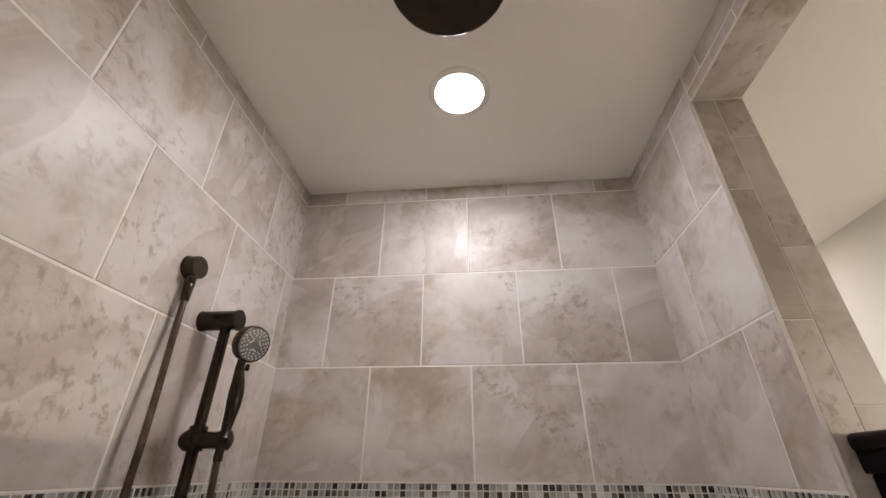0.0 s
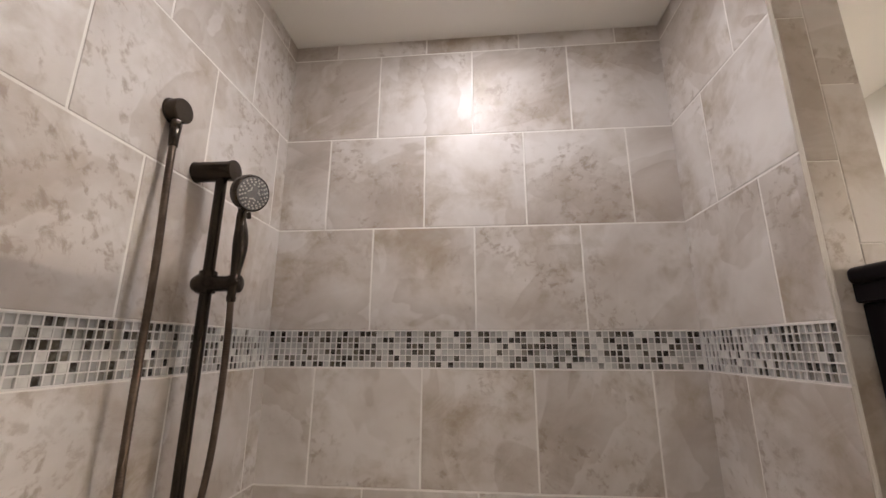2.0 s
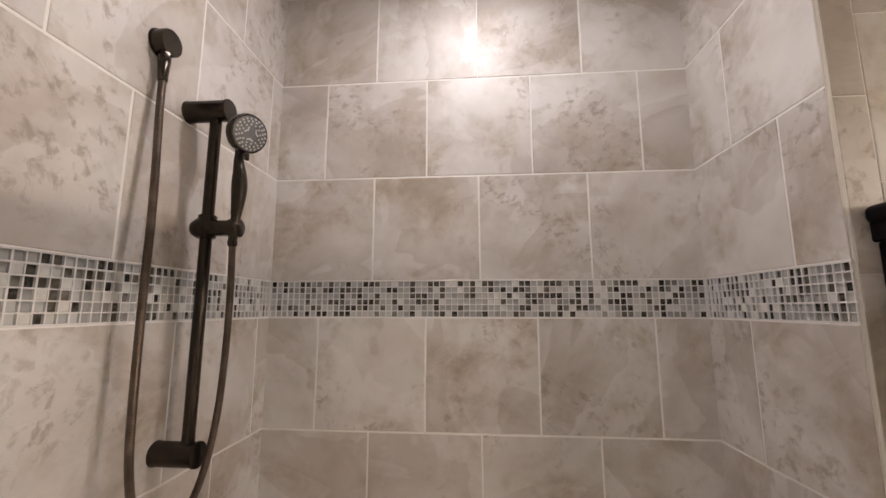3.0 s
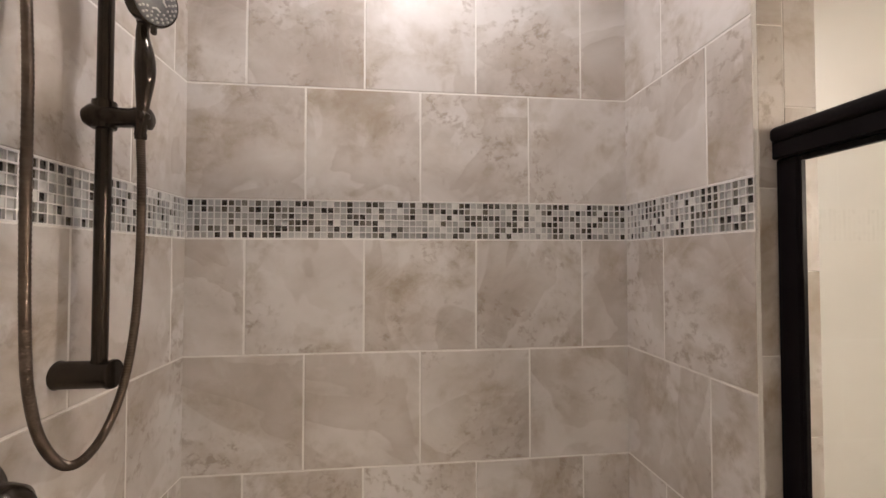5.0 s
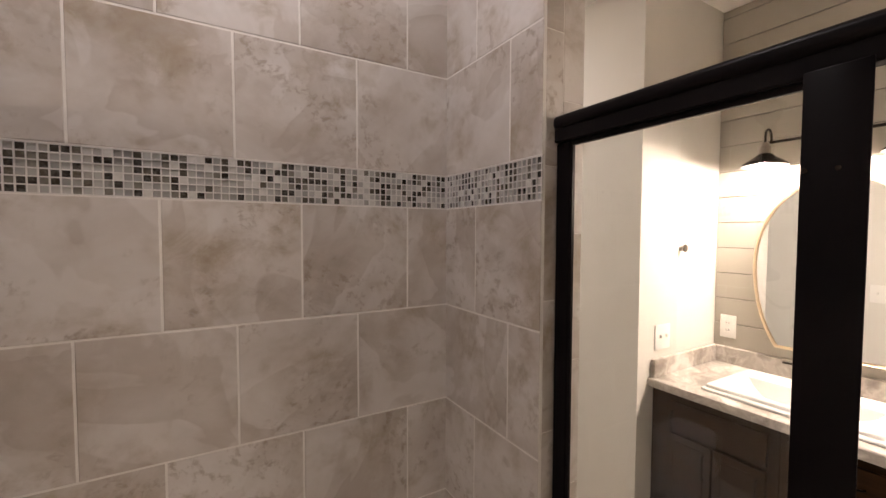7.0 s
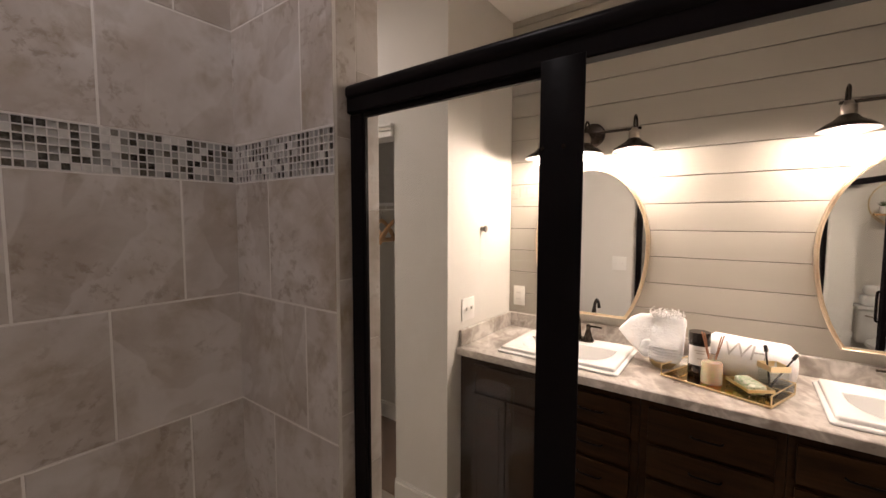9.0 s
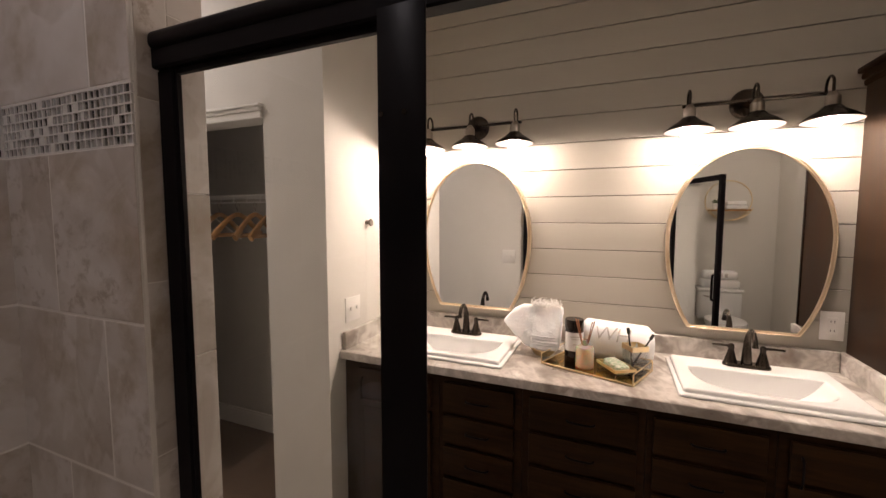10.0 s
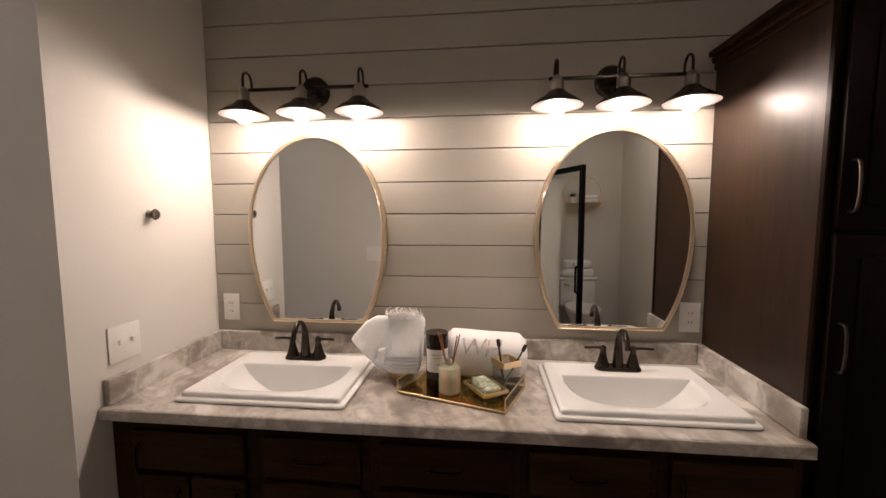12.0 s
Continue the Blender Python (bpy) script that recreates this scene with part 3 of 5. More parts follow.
valve = thing("shower_valve", (XL, 0.668, 1.268), "round bronze shower valve with a lever", "shower valve")
VC = Vector((XL, 0.668, 1.268))
part("escutcheon", lathe(B(), [(0.068, 0.0), (0.068, 0.004), (0.062, 0.012), (0.045, 0.018), (0.038, 0.022), (0.036, 0.040)], facing(VC, (1, 0, 0)), 48), BRONZE, valve)
part("hub", lathe(B(), [(0.036, 0.040), (0.038, 0.052), (0.034, 0.070), (0.022, 0.082), (0.006, 0.086)], facing(VC, (1, 0, 0)), 32), BRONZE, valve)
part("lever", tube(B(), glide([VC + Vector((0.066, 0, 0)), VC + Vector((0.074, 0.030, -0.026)), VC + Vector((0.078, 0.062, -0.052))], 16), lambda i: 0.013 - 0.0003 * i, 12), BRONZE, valve)

rain = thing("rain_shower_head", (0.0, 0.345, 2.735), "large round dark bronze rain shower head", "shower head")
RC = Matrix.Translation((0.010, 0.345, 2.505))
part("head", lathe(B(), [(0.098, 0.0), (0.103, 0.004), (0.103, 0.012), (0.090, 0.020), (0.030, 0.032), (0.016, 0.045)], RC, 64), BRONZE, rain)
part("arm", rod(B(), (0.010, 0.345, 2.548), (0.010, 0.345, 2.73), 0.011), BRONZE, rain)
part("ceiling_flange", lathe(B(), [(0.031, 0.0), (0.028, -0.010), (0.014, -0.016)], Matrix.Translation((0.010, 0.345, 2.7345)), 32), BRONZE, rain)

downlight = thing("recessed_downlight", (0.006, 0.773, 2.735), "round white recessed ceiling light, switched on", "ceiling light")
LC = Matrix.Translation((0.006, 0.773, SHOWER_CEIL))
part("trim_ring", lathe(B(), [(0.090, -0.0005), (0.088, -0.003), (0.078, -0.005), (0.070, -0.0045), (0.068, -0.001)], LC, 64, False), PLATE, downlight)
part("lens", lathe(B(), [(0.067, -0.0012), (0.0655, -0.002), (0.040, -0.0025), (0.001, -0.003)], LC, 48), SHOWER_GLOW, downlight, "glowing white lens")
# unseen twins, inferred from the bright toilet corner and hall wall
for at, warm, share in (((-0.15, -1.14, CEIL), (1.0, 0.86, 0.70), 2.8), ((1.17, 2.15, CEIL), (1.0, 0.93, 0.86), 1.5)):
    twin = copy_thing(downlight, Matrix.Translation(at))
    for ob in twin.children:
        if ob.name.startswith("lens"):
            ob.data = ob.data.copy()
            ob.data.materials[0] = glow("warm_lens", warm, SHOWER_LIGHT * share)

# a corner seat with towels, which the glass pane mirrors
seat = thing("corner_seat", (-0.5, 1.1, 0.42), "white corner seat low in the shower", "shower seat")
bm = B()
rim = [(XL + 0.001, YB - 0.001)] + [(XL + 0.001 + 0.36 * math.cos(a), YB - 0.001 - 0.36 * math.sin(a)) for a in (math.pi / 2 * k / 16 for k in range(17))]
low, high = ([bm.verts.new((x, y, z)) for x, y in rim] for z in (0.42, 0.46))
skin(bm, [low, high], True)
bm.faces.new(high)
bm.faces.new(low[::-1])
part("slab", bm, CERAMIC, seat)


def soft_block(name, parent, x0, x1, y0, y1, z0, z1, seed):
    bm = box(B(), x0, x1, y0, y1, z0, z1, min(x1 - x0, z1 - z0) * 0.35, 4)
    for v in bm.verts:
        p = v.co * 20 + Vector((seed, 0, 0))
        v.co += 0.003 * Vector((noise.noise(p), noise.noise(p + Vector((5, 0, 0))), noise.noise(p + Vector((0, 7, 0)))))
    return part(name, bm, TOWEL, parent)


st1 = thing("folded_towel", (-0.48, 1.09, 0.46), "thick folded white towel lying on the corner seat", "towel")
soft_block("lower_fold", st1, -0.60, -0.39, 0.985, 1.195, 0.4605, 0.575, 1.0)
soft_block("upper_fold", st1, -0.60, -0.39, 0.990, 1.190, 0.576, 0.690, 2.0)
st2 = thing("hanging_towel", (-0.31, 0.97, 0.30), "white towel draped over the front of the seat", "towel")
soft_block("drape", st2, -0.330, -0.300, 0.87, 1.07, 0.14, 0.455, 3.0)
soft_block("top_fold", st2, -0.395, -0.300, 0.87, 1.07, 0.4605, 0.482, 4.0)

# ---- closet ----
bm = box(B(), XC - 0.016, XC, 1.53, 2.86, 1.980, 2.012, 0.003)
box(bm, XC - 0.024, XC, 1.53, 2.86, 2.012, 2.030, 0.004, 2)
box(bm, XC - 0.032, XC, 1.524, 2.86, 2.030, 2.045, 0.003)
solid("trim_closet_head", bm, TRIM, "white moulded trim over the closet opening", "trim")


def panel_door(y0, y1, x0, x1):
    d = thing("closet_door", ((x0 + x1) / 2, (y0 + y1) / 2, 0.02), "white moulded six-panel sliding closet door", "door", "closet sliding doors")
    part("leaf", box(B(), x0, x1, y0, y1, 0.02, 1.978, 0.002), TRIM, d)
    w = (y1 - y0 - 0.30) / 2
    for z0, z1 in ((0.22, 0.80), (0.92, 1.50), (1.62, 1.86)):
        for k in (0, 1):
            a = y0 + 0.10 + k * (w + 0.10)
            bm = box(B(), x0 - 0.004, x0 + 0.001, a, a + w, z0, z1, 0.003)
            box(bm, x0 - 0.007, x0 - 0.003, a + 0.03, a + w - 0.03, z0 + 0.03, z1 - 0.03, 0.003)
            part("raised_panel", bm, TRIM, d)
    return d


panel_door(2.215, 2.80, XC + 0.012, XC + 0.046)
panel_door(2.135, 2.72, XC + 0.060, XC + 0.094)

shelf = thing("wire_shelf", (2.08, 2.2, 1.65), "white coated wire closet shelf", "shelf")
SZ = 1.655
for x in (1.90, 2.02, 2.14, 2.24):
    part("rail_wire", rod(B(), (x, YV + 0.126, SZ), (x, 2.99, SZ), 0.0032, seg=8), WIRE, shelf)
part("lip_wire", rod(B(), (1.897, YV + 0.126, SZ - 0.042), (1.897, 2.99, SZ - 0.042), 0.0032, seg=8), WIRE, shelf)
for k in range(16):
    y = 1.36 + k * 0.105
    part("lip_stay", rod(B(), (1.897, y, SZ), (1.897, y, SZ - 0.042), 0.0026, seg=6), WIRE, shelf)
bm = B()
for k in range(66):
    y = 1.33 + 0.025 * k
    rod(bm, (1.90, y, SZ + 0.003), (2.24, y, SZ + 0.003), 0.0015, seg=5)
tagged(part("deck_wires", bm, WIRE, shelf), kind="stuff")
for y in (1.75, 2.45):
    part("brace", rod(B(), (1.90, y, SZ - 0.02), (2.243, y, SZ - 0.28), 0.004, seg=8), WIRE, shelf)


def hanger(y, turn):
    """A broad flat wooden hanger, thick at its shoulders, with a straight bar."""
    h = thing("coat_hanger", (0, 0, 0), "brown wooden coat hanger on the wire shelf", "hanger", "closet hangers")
    arm = glide([(-0.215, 0, -0.150), (-0.15, 0, -0.100), (-0.07, 0, -0.048), (0, 0, -0.026), (0.07, 0, -0.048), (0.15, 0, -0.100), (0.215, 0, -0.150)], 29)
    bm = tube(B(), arm, lambda i: 0.013 + 0.009 * abs(i - 14) / 14, 10)
    for v in bm.verts:
        v.co.y *= 0.55
    part("shoulder", bm, HANGER_WOOD, h)
    part("bar", rod(B(), (-0.180, 0, -0.145), (0.180, 0, -0.145), 0.007, seg=10), HANGER_WOOD, h)
    part("hook", tube(B(), glide([(0, 0, -0.03), (0, 0, 0.005), (-0.018, 0, 0.022), (-0.005, 0, 0.045), (0.016, 0, 0.036), (0.019, 0, 0.022)], 20), 0.0019, 6), NICKEL, h)
    h.matrix_basis = pose(1.90, y, SZ - 0.085, 0, 0, turn)
    return h


first = hanger(1.80, 16)
for y, turn in ((1.93, 20), (2.07, 14), (2.22, 18)):
    copy_thing(first, pose(1.90, y, SZ - 0.085, 0, 0, turn))

# ---- vanity ----
vanity_y0, vanity_y1 = YCAB + 0.001, YV - 0.002
XF = 1.715     # cabinet face


def slab_front(name, y0, y1, z0, z1, parent, shaker=True):
    """An overlay front with a raised frame round a sunk panel."""
    bm = box(B(), XF - 0.018, XF - 0.0005, y0, y1, z0, z1, 0.003, 2)
    f = part(name, bm, CABINET_H, parent)
    m = 0.028
    if shaker and z1 - z0 > 0.09:
        bm = box(B(), XF - 0.021, XF - 0.0165, y0 + m, y1 - m, z0 + m, z1 - m, 0.004, 2)
        part("centre_panel", bm, CABINET_H, f)
    return f


def unit(y0, y1, fronts, label):
    u = thing("vanity_cabinet", (1.98, (y0 + y1) / 2, 0.0), label, "cabinet", "vanity base cabinets")
    bm = box(B(), XF, XV - 0.002, y0 + 0.001, y1 - 0.001, 0.10, 0.785)
    box(bm, XF, XF + 0.019, y0 + 0.001, y1 - 0.001, 0.785, COUNTER - 0.036)
    box(bm, XF + 0.06, XV - 0.002, y0 + 0.001, y1 - 0.001, 0.002, 0.10)
    part("body", bm, CABINET_H, u)
    for a, b, z0, z1, kind in fronts:
        f = slab_front(kind, a, b, z0, z1, u, kind == "door")
        if kind == "drawer":
            zc, yc = (z0 + z1) / 2, (a + b) / 2
            part("pull", tube(B(), glide([(XF - 0.020, yc - 0.048, zc), (XF - 0.034, yc - 0.040, zc), (XF - 0.037, yc, zc), (XF - 0.034, yc + 0.040, zc), (XF - 0.020, yc + 0.048, zc)], 18), 0.0038, 8), BRONZE_FRAME, f)
        else:
            yc = a + 0.025 if kind == "door" and label.startswith("dark wood sink base cabinet beside") else b - 0.025
            part("pull", tube(B(), glide([(XF - 0.020, yc, z1 - 0.14), (XF - 0.034, yc, z1 - 0.13), (XF - 0.037, yc, z1 - 0.09), (XF - 0.034, yc, z1 - 0.05), (XF - 0.020, yc, z1 - 0.04)], 18), 0.0038, 8), BRONZE_FRAME, f)
    return u


ROWS4 = [(0.712, 0.838), (0.578, 0.694), (0.436, 0.560), (0.14, 0.418)]
unit(0.700, vanity_y1, [(0.735, 1.10, 0.712, 0.838, "false_front"), (0.735, 0.912, 0.14, 0.694, "door"), (0.922, 1.10, 0.14, 0.694, "door")], "dark wood sink base cabinet beside the painted wall")
unit(0.345, 0.700, [(0.376, 0.676, a, b, "drawer") for a, b in ROWS4], "dark wood narrow vanity drawer unit")
unit(-0.090, 0.345, [(-0.062, 0.316, a, b, "drawer") for a, b in ROWS4], "dark wood wide vanity drawer unit")
unit(-0.460, -0.090, [(-0.432, -0.112, a, b, "drawer") for a, b in ROWS4], "dark wood vanity drawer unit under the basin")
unit(vanity_y0, -0.460, [(-0.795, -0.490, 0.712, 0.838, "false_front"), (-0.795, -0.490, 0.14, 0.694, "door")], "dark wood vanity cabinet beside the tall cabinet")

top = thing("countertop", (1.96, 0.18, COUNTER), "grey-beige marbled laminate vanity countertop", "countertop")
CX0, CX1 = 1.680, XV - 0.002
bm = B()
ys = [vanity_y0, -0.465 - 0.24, -0.465 + 0.24, 0.715 - 0.24, 0.715 + 0.24, vanity_y1]
xs = [CX0, 1.765, 2.06, CX1]
for i in range(3):
    for j in range(5):
        if i == 1 and j in (1, 3):
            continue
        box(bm, xs[i], xs[i + 1], ys[j], ys[j + 1], COUNTER - 0.034, COUNTER)
bmesh.ops.remove_doubles(bm, verts=bm.verts, dist=0.0002)
inner = [f for f in bm.faces if any(g is not f and (g.calc_center_median() - f.calc_center_median()).length < 1e-4 for v in f.verts for g in v.link_faces)]
bmesh.ops.delete(bm, geom=inner, context="FACES_ONLY")
part("top", bm, LAMINATE, top)
box_z = COUNTER + 0.083
part("front_edge", box(B(), CX0 - 0.006, CX0, vanity_y0, vanity_y1, COUNTER - 0.036, COUNTER - 0.001, 0.002), LAMINATE, top)
part("backsplash", box(B(), XV - 0.021, XV - 0.002, vanity_y0 + 0.02, vanity_y1 - 0.02, COUNTER, box_z, 0.003), LAMINATE, top)
part("side_splash", box(B(), CX0 + 0.015, XV - 0.002, vanity_y1 - 0.019, vanity_y1, COUNTER, box_z, 0.003), LAMINATE, top)
part("side_splash", box(B(), CX0 + 0.03, XV - 0.002, vanity_y0, vanity_y0 + 0.019, COUNTER, box_z, 0.003), LAMINATE, top)


def rounded(bm, cx, cy, hx, hy, r, z, n=8, bow=0.0):
    """A ring of points: a rectangle with round corners; bow bends its front outwards."""
    pts = []
    for sx, sy, a0 in ((1, 1, 0), (-1, 1, 90), (-1, -1, 180), (1, -1, 270)):
        for k in range(n + 1):
            a = radians(a0 + 90 * k / n)
            pts.append((cx + sx * (hx - r) + r * math.cos(a), cy + sy * (hy - r) + r * math.sin(a)))
    return [bm.verts.new((x, y, z)) for x, y in pts]


def basin(cy):
    s = thing("sink", (1.90, cy, COUNTER), "white ceramic rectangular drop-in sink with stepped rim", "sink", "vanity sinks")
    bm = B()
    cx, hx, hy = 1.942, 0.204, 0.278
    z = COUNTER
    # the rim: a rounded lower bead, a small cove and a rounded upper bead
    bead = [radians(18 * k) for k in range(6)]
    steps = [(0.005, 0.012, 0.0005), (0.001, 0.014, 0.0025)]
    steps += [(0.0075 * (1 - math.cos(a)), 0.016, 0.0055 + 0.0075 * math.sin(a)) for a in bead]
    steps += [(0.0125, 0.013, 0.0132), (0.0145, 0.012, 0.0145), (0.0155, 0.012, 0.0185)]
    steps += [(0.0155 + 0.0085 * (1 - math.cos(a)), 0.012, 0.0205 + 0.0085 * math.sin(a)) for a in bead]
    steps += [(0.0285, 0.011, 0.0287), (0.0330, 0.011, 0.0282)]
    rings = [rounded(bm, cx, cy, hx - i, hy - i, r, z + dz) for i, r, dz in steps]
    skin(bm, rings, True)
    # the bowl: a flat steep back below the tap deck, and a scoop that rises to the front
    x1, reach, half, deep, n = 2.012, 0.224, 0.212, 0.118, 24
    scoop = []
    for k in range(n + 1):
        a = math.pi * (k / n - 0.5)
        c, q = math.cos(a), math.sin(a)
        scoop.append((abs(c) ** 0.62, math.copysign(abs(q) ** 0.62, q)))
    levels = [(1.045, 0.0283), (1.030, 0.0279), (1.014, 0.0266), (1.002, 0.0242), (0.990, 0.0210)] + [(0.97 * (1 - (j / 9) ** 1.6) ** 0.55 if j < 9 else 0.0, 0.020 - deep * (j / 9) ** 1.15) for j in range(1, 9)]
    bowl = []
    for g, dz in levels:
        back = x1 - (0.024 - min(dz, 0.024)) * 0.10 + max(0.0, g - 1.0) * 0.16
        front = [bm.verts.new((back - reach * g * c, cy + half * g * q, z + dz)) for c, q in scoop]
        rear = [bm.verts.new((back, cy + half * g * (1 - 2 * k / 10), z + dz)) for k in range(1, 10)]
        bowl.append(front + rear)
    skin(bm, bowl, True)
    bm.faces.new(bowl[-1])
    edge_a = [bm.edges.get((rings[-1][k], rings[-1][(k + 1) % len(rings[-1])])) for k in range(len(rings[-1]))]
    edge_b = [bm.edges.get((bowl[0][k], bowl[0][(k + 1) % len(bowl[0])])) for k in range(len(bowl[0]))]
    bmesh.ops.bridge_loops(bm, edges=edge_a + edge_b)
    part("bowl", bm, CERAMIC, s)
    part("drain", lathe(B(), [(0.020, -0.089), (0.018, -0.086), (0.004, -0.085)], Matrix.Translation((1.960, cy, z)), 24), BRONZE, s)
    return s


def tap(cy):
    t = thing("faucet", (2.078, cy, COUNTER + 0.029), "oil-rubbed bronze two-handle arched faucet", "faucet", "vanity faucets")
    x, z = 2.078, COUNTER + 0.0295
    bm = B()
    skin(bm, [rounded(bm, x, cy, 0.028, 0.080, 0.026, z), rounded(bm, x, cy, 0.028, 0.080, 0.026, z + 0.006), rounded(bm, x, cy, 0.023, 0.074, 0.022, z + 0.013)], True)
    bm.faces.new(rounded(bm, x, cy, 0.023, 0.074, 0.022, z + 0.0131))
    part("base_plate", bm, BRONZE, t)
    arc = [(x, cy, z + 0.01), (x, cy, z + 0.06), (x - 0.002, cy, z + 0.105), (x - 0.022, cy, z + 0.143), (x - 0.055, cy, z + 0.152), (x - 0.085, cy, z + 0.130), (x - 0.097, cy, z + 0.100)]
    part("spout", tube(B(), glide(arc, 44), lambda i: 0.0195 - 0.011 * min(1, i / 20) + (0.0015 if i > 40 else 0), 18), BRONZE, t)
    for s in (-1, 1):
        hy = cy + s * 0.052
        h = part("handle", lathe(B(), [(0.024, 0.011), (0.020, 0.024), (0.013, 0.050), (0.0095, 0.064), (0.011, 0.068), (0.011, 0.080), (0.006, 0.086)], Matrix.Translation((x, hy, z)), 24), BRONZE, t)
        part("lever", tube(B(), glide([(x, hy, z + 0.076), (x - 0.004, hy + s * 0.03, z + 0.079), (x - 0.006, hy + s * 0.066, z + 0.078)], 12), lambda i: 0.0058 - 0.00015 * i, 10), BRONZE, h)
    return t


for cy in (0.715, -0.465):
    basin(cy)
    tap(cy + (-0.006 if cy > 0 else 0.004))


def mirror(cy):
    m = thing("mirror", (XV - 0.012, cy, 1.42), "oval mirror with a flat bottom and thin gold frame", "mirror", "vanity mirrors")
    hy, up, down, flat, zc = 0.289, 0.386, 0.515, 0.381, 1.430
    cut = -math.asin(flat / down)
    ts = [cut + (math.pi - 2 * cut) * k / 95 for k in range(96)]

    def ring(bm, grow, x):
        out = []
        for t in ts:
            y, z = (hy + grow) * math.cos(t), ((up if math.sin(t) > 0 else down) + grow) * math.sin(t)
            out.append(bm.verts.new((x, cy + y, zc + max(z, -flat - grow))))
        return out
    bm = B()
    rings = [ring(bm, -0.008, XV - 0.002), ring(bm, 0.005, XV - 0.002), ring(bm, 0.0065, XV - 0.026), ring(bm, 0.0045, XV - 0.034), ring(bm, 0.001, XV - 0.036), ring(bm, -0.0015, XV - 0.0335), ring(bm, -0.004, XV - 0.0335), ring(bm, -0.0065, XV - 0.036), ring(bm, -0.0095, XV - 0.035), ring(bm, -0.0105, XV - 0.024)]
    skin(bm, rings, True)
    part("frame", bm, FRAME_GOLD, m, "thin champagne gold frame")
    bm = B()
    bm.faces.new(ring(bm, -0.0045, XV - 0.030))
    part("mirror_glass", bm, MIRROR, m, "silvered mirror glass", smooth=False)
    return m


mirror(0.712)
mirror(-0.472)


def sconce(cy, ys):
    s = thing("vanity_light", (XV - 0.01, cy, 1.99), "three-lamp dark bronze barn-shade vanity light, lit", "wall light", "vanity lights")
    part("backplate", lathe(B(), [(0.060, 0.0), (0.060, 0.012), (0.052, 0.020), (0.020, 0.024), (0.014, 0.05)], facing((XV, cy, 1.992), (-1, 0, 0)), 40), BRONZE, s)
    bx, bz = XV - 0.097, 1.983
    part("stem", rod(B(), (XV - 0.02, cy, 1.990), (bx, cy, bz), 0.010, seg=14), BRONZE, s)
    part("crossbar", box(B(), bx - 0.006, bx + 0.006, min(ys) - 0.02, max(ys) + 0.02, bz - 0.006, bz + 0.006, 0.002), BRONZE, s)
    for y in ys:
        ax = XV - 0.155
        hook = [(bx, y, bz), (bx - 0.001, y, bz + 0.028), (bx - 0.010, y, bz + 0.046), (bx - 0.029, y, bz + 0.055), (ax + 0.010, y, bz + 0.046), (ax + 0.001, y, bz + 0.030), (ax, y, bz - 0.02)]
        part("gooseneck", tube(B(), glide(hook, 30), 0.0048, 10), BRONZE, s)
        sm = Matrix.Translation((ax, y, 1.872)) @ Matrix.Rotation(radians(2), 4, "Y")
        part("socket", lathe(B(), [(0.019, 0.050), (0.023, 0.056), (0.023, 0.086), (0.017, 0.092), (0.012, 0.104)], sm, 24), NICKEL, s, "aged brass socket")
        sh = part("shade", lathe(B(), [(0.0885, 0.0), (0.0870, 0.004), (0.066, 0.022), (0.040, 0.038), (0.027, 0.052), (0.020, 0.056)], sm, 40), BRONZE, s, "dark flared metal shade")
        bm = lathe(B(), [(0.0878, -0.0005), (0.0852, 0.003), (0.064, 0.0195), (0.038, 0.0355), (0.018, 0.044)], sm, 40)
        part("shade_lining", bm, SHADE_IN, sh, "pale enamel lining")
        part("bulb", lathe(B(), [(0.002, -0.029), (0.016, -0.026), (0.026, -0.016), (0.0295, -0.003), (0.026, 0.011), (0.016, 0.024), (0.012, 0.034)], sm, 20), BULB_GLOW, s, "glowing bulb")


sconce(0.706, (0.925, 0.700, 0.478))
sconce(-0.452, (-0.230, -0.452, -0.672))

# tall linen cabinet
tall = thing("linen_cabinet", (1.97, -1.22, 0.0), "tall espresso wood linen cabinet with crown", "cabinet")
TY0, TX = -1.60, 1.735
bm = box(B(), TX, XV - 0.002, TY0, YCAB, 0.002, 2.04, 0.002)
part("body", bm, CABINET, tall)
part("face_frame", box(B(), TX - 0.020, TX - 0.0005, TY0, YCAB + 0.004, 0.10, 2.04, 0.003), CABINET_SHADED, tall)
bm = box(B(), TX - 0.026, XV - 0.002, TY0, YCAB + 0.010, 2.020, 2.042, 0.004)
box(bm, TX - 0.042, XV - 0.002, TY0, YCAB + 0.020, 2.042, 2.066, 0.008, 3)
box(bm, TX - 0.054, XV - 0.002, TY0, YCAB + 0.032, 2.066, 2.086, 0.005, 2)
part("crown_moulding", bm, CABINET_H, tall)
for z0, z1, hz in ((1.462, 2.004, 1.565), (0.14, 1.448, 1.165)):
    for y0, y1, hy in ((-1.205, -0.842, -0.862), (-1.565, -1.215, -1.54)):
        x = TX - 0.0205
        d = part("door", box(B(), x - 0.018, x, y0, y1, z0, z1, 0.003, 2), CABINET_SHADED, tall)
        part("raised_panel", box(B(), x - 0.024, x - 0.016, y0 + 0.055, y1 - 0.055, z0 + 0.055, z1 - 0.055, 0.006, 2), CABINET_SHADED, d)
        g = [(x - 0.018, hy, hz - 0.062), (x - 0.040, hy, hz - 0.055), (x - 0.046, hy, hz), (x - 0.040, hy, hz + 0.055), (x - 0.018, hy, hz + 0.062)]
        part("handle", tube(B(), glide(g, 22), 0.0036, 10), PULL, d, "dull bronze arched pull")


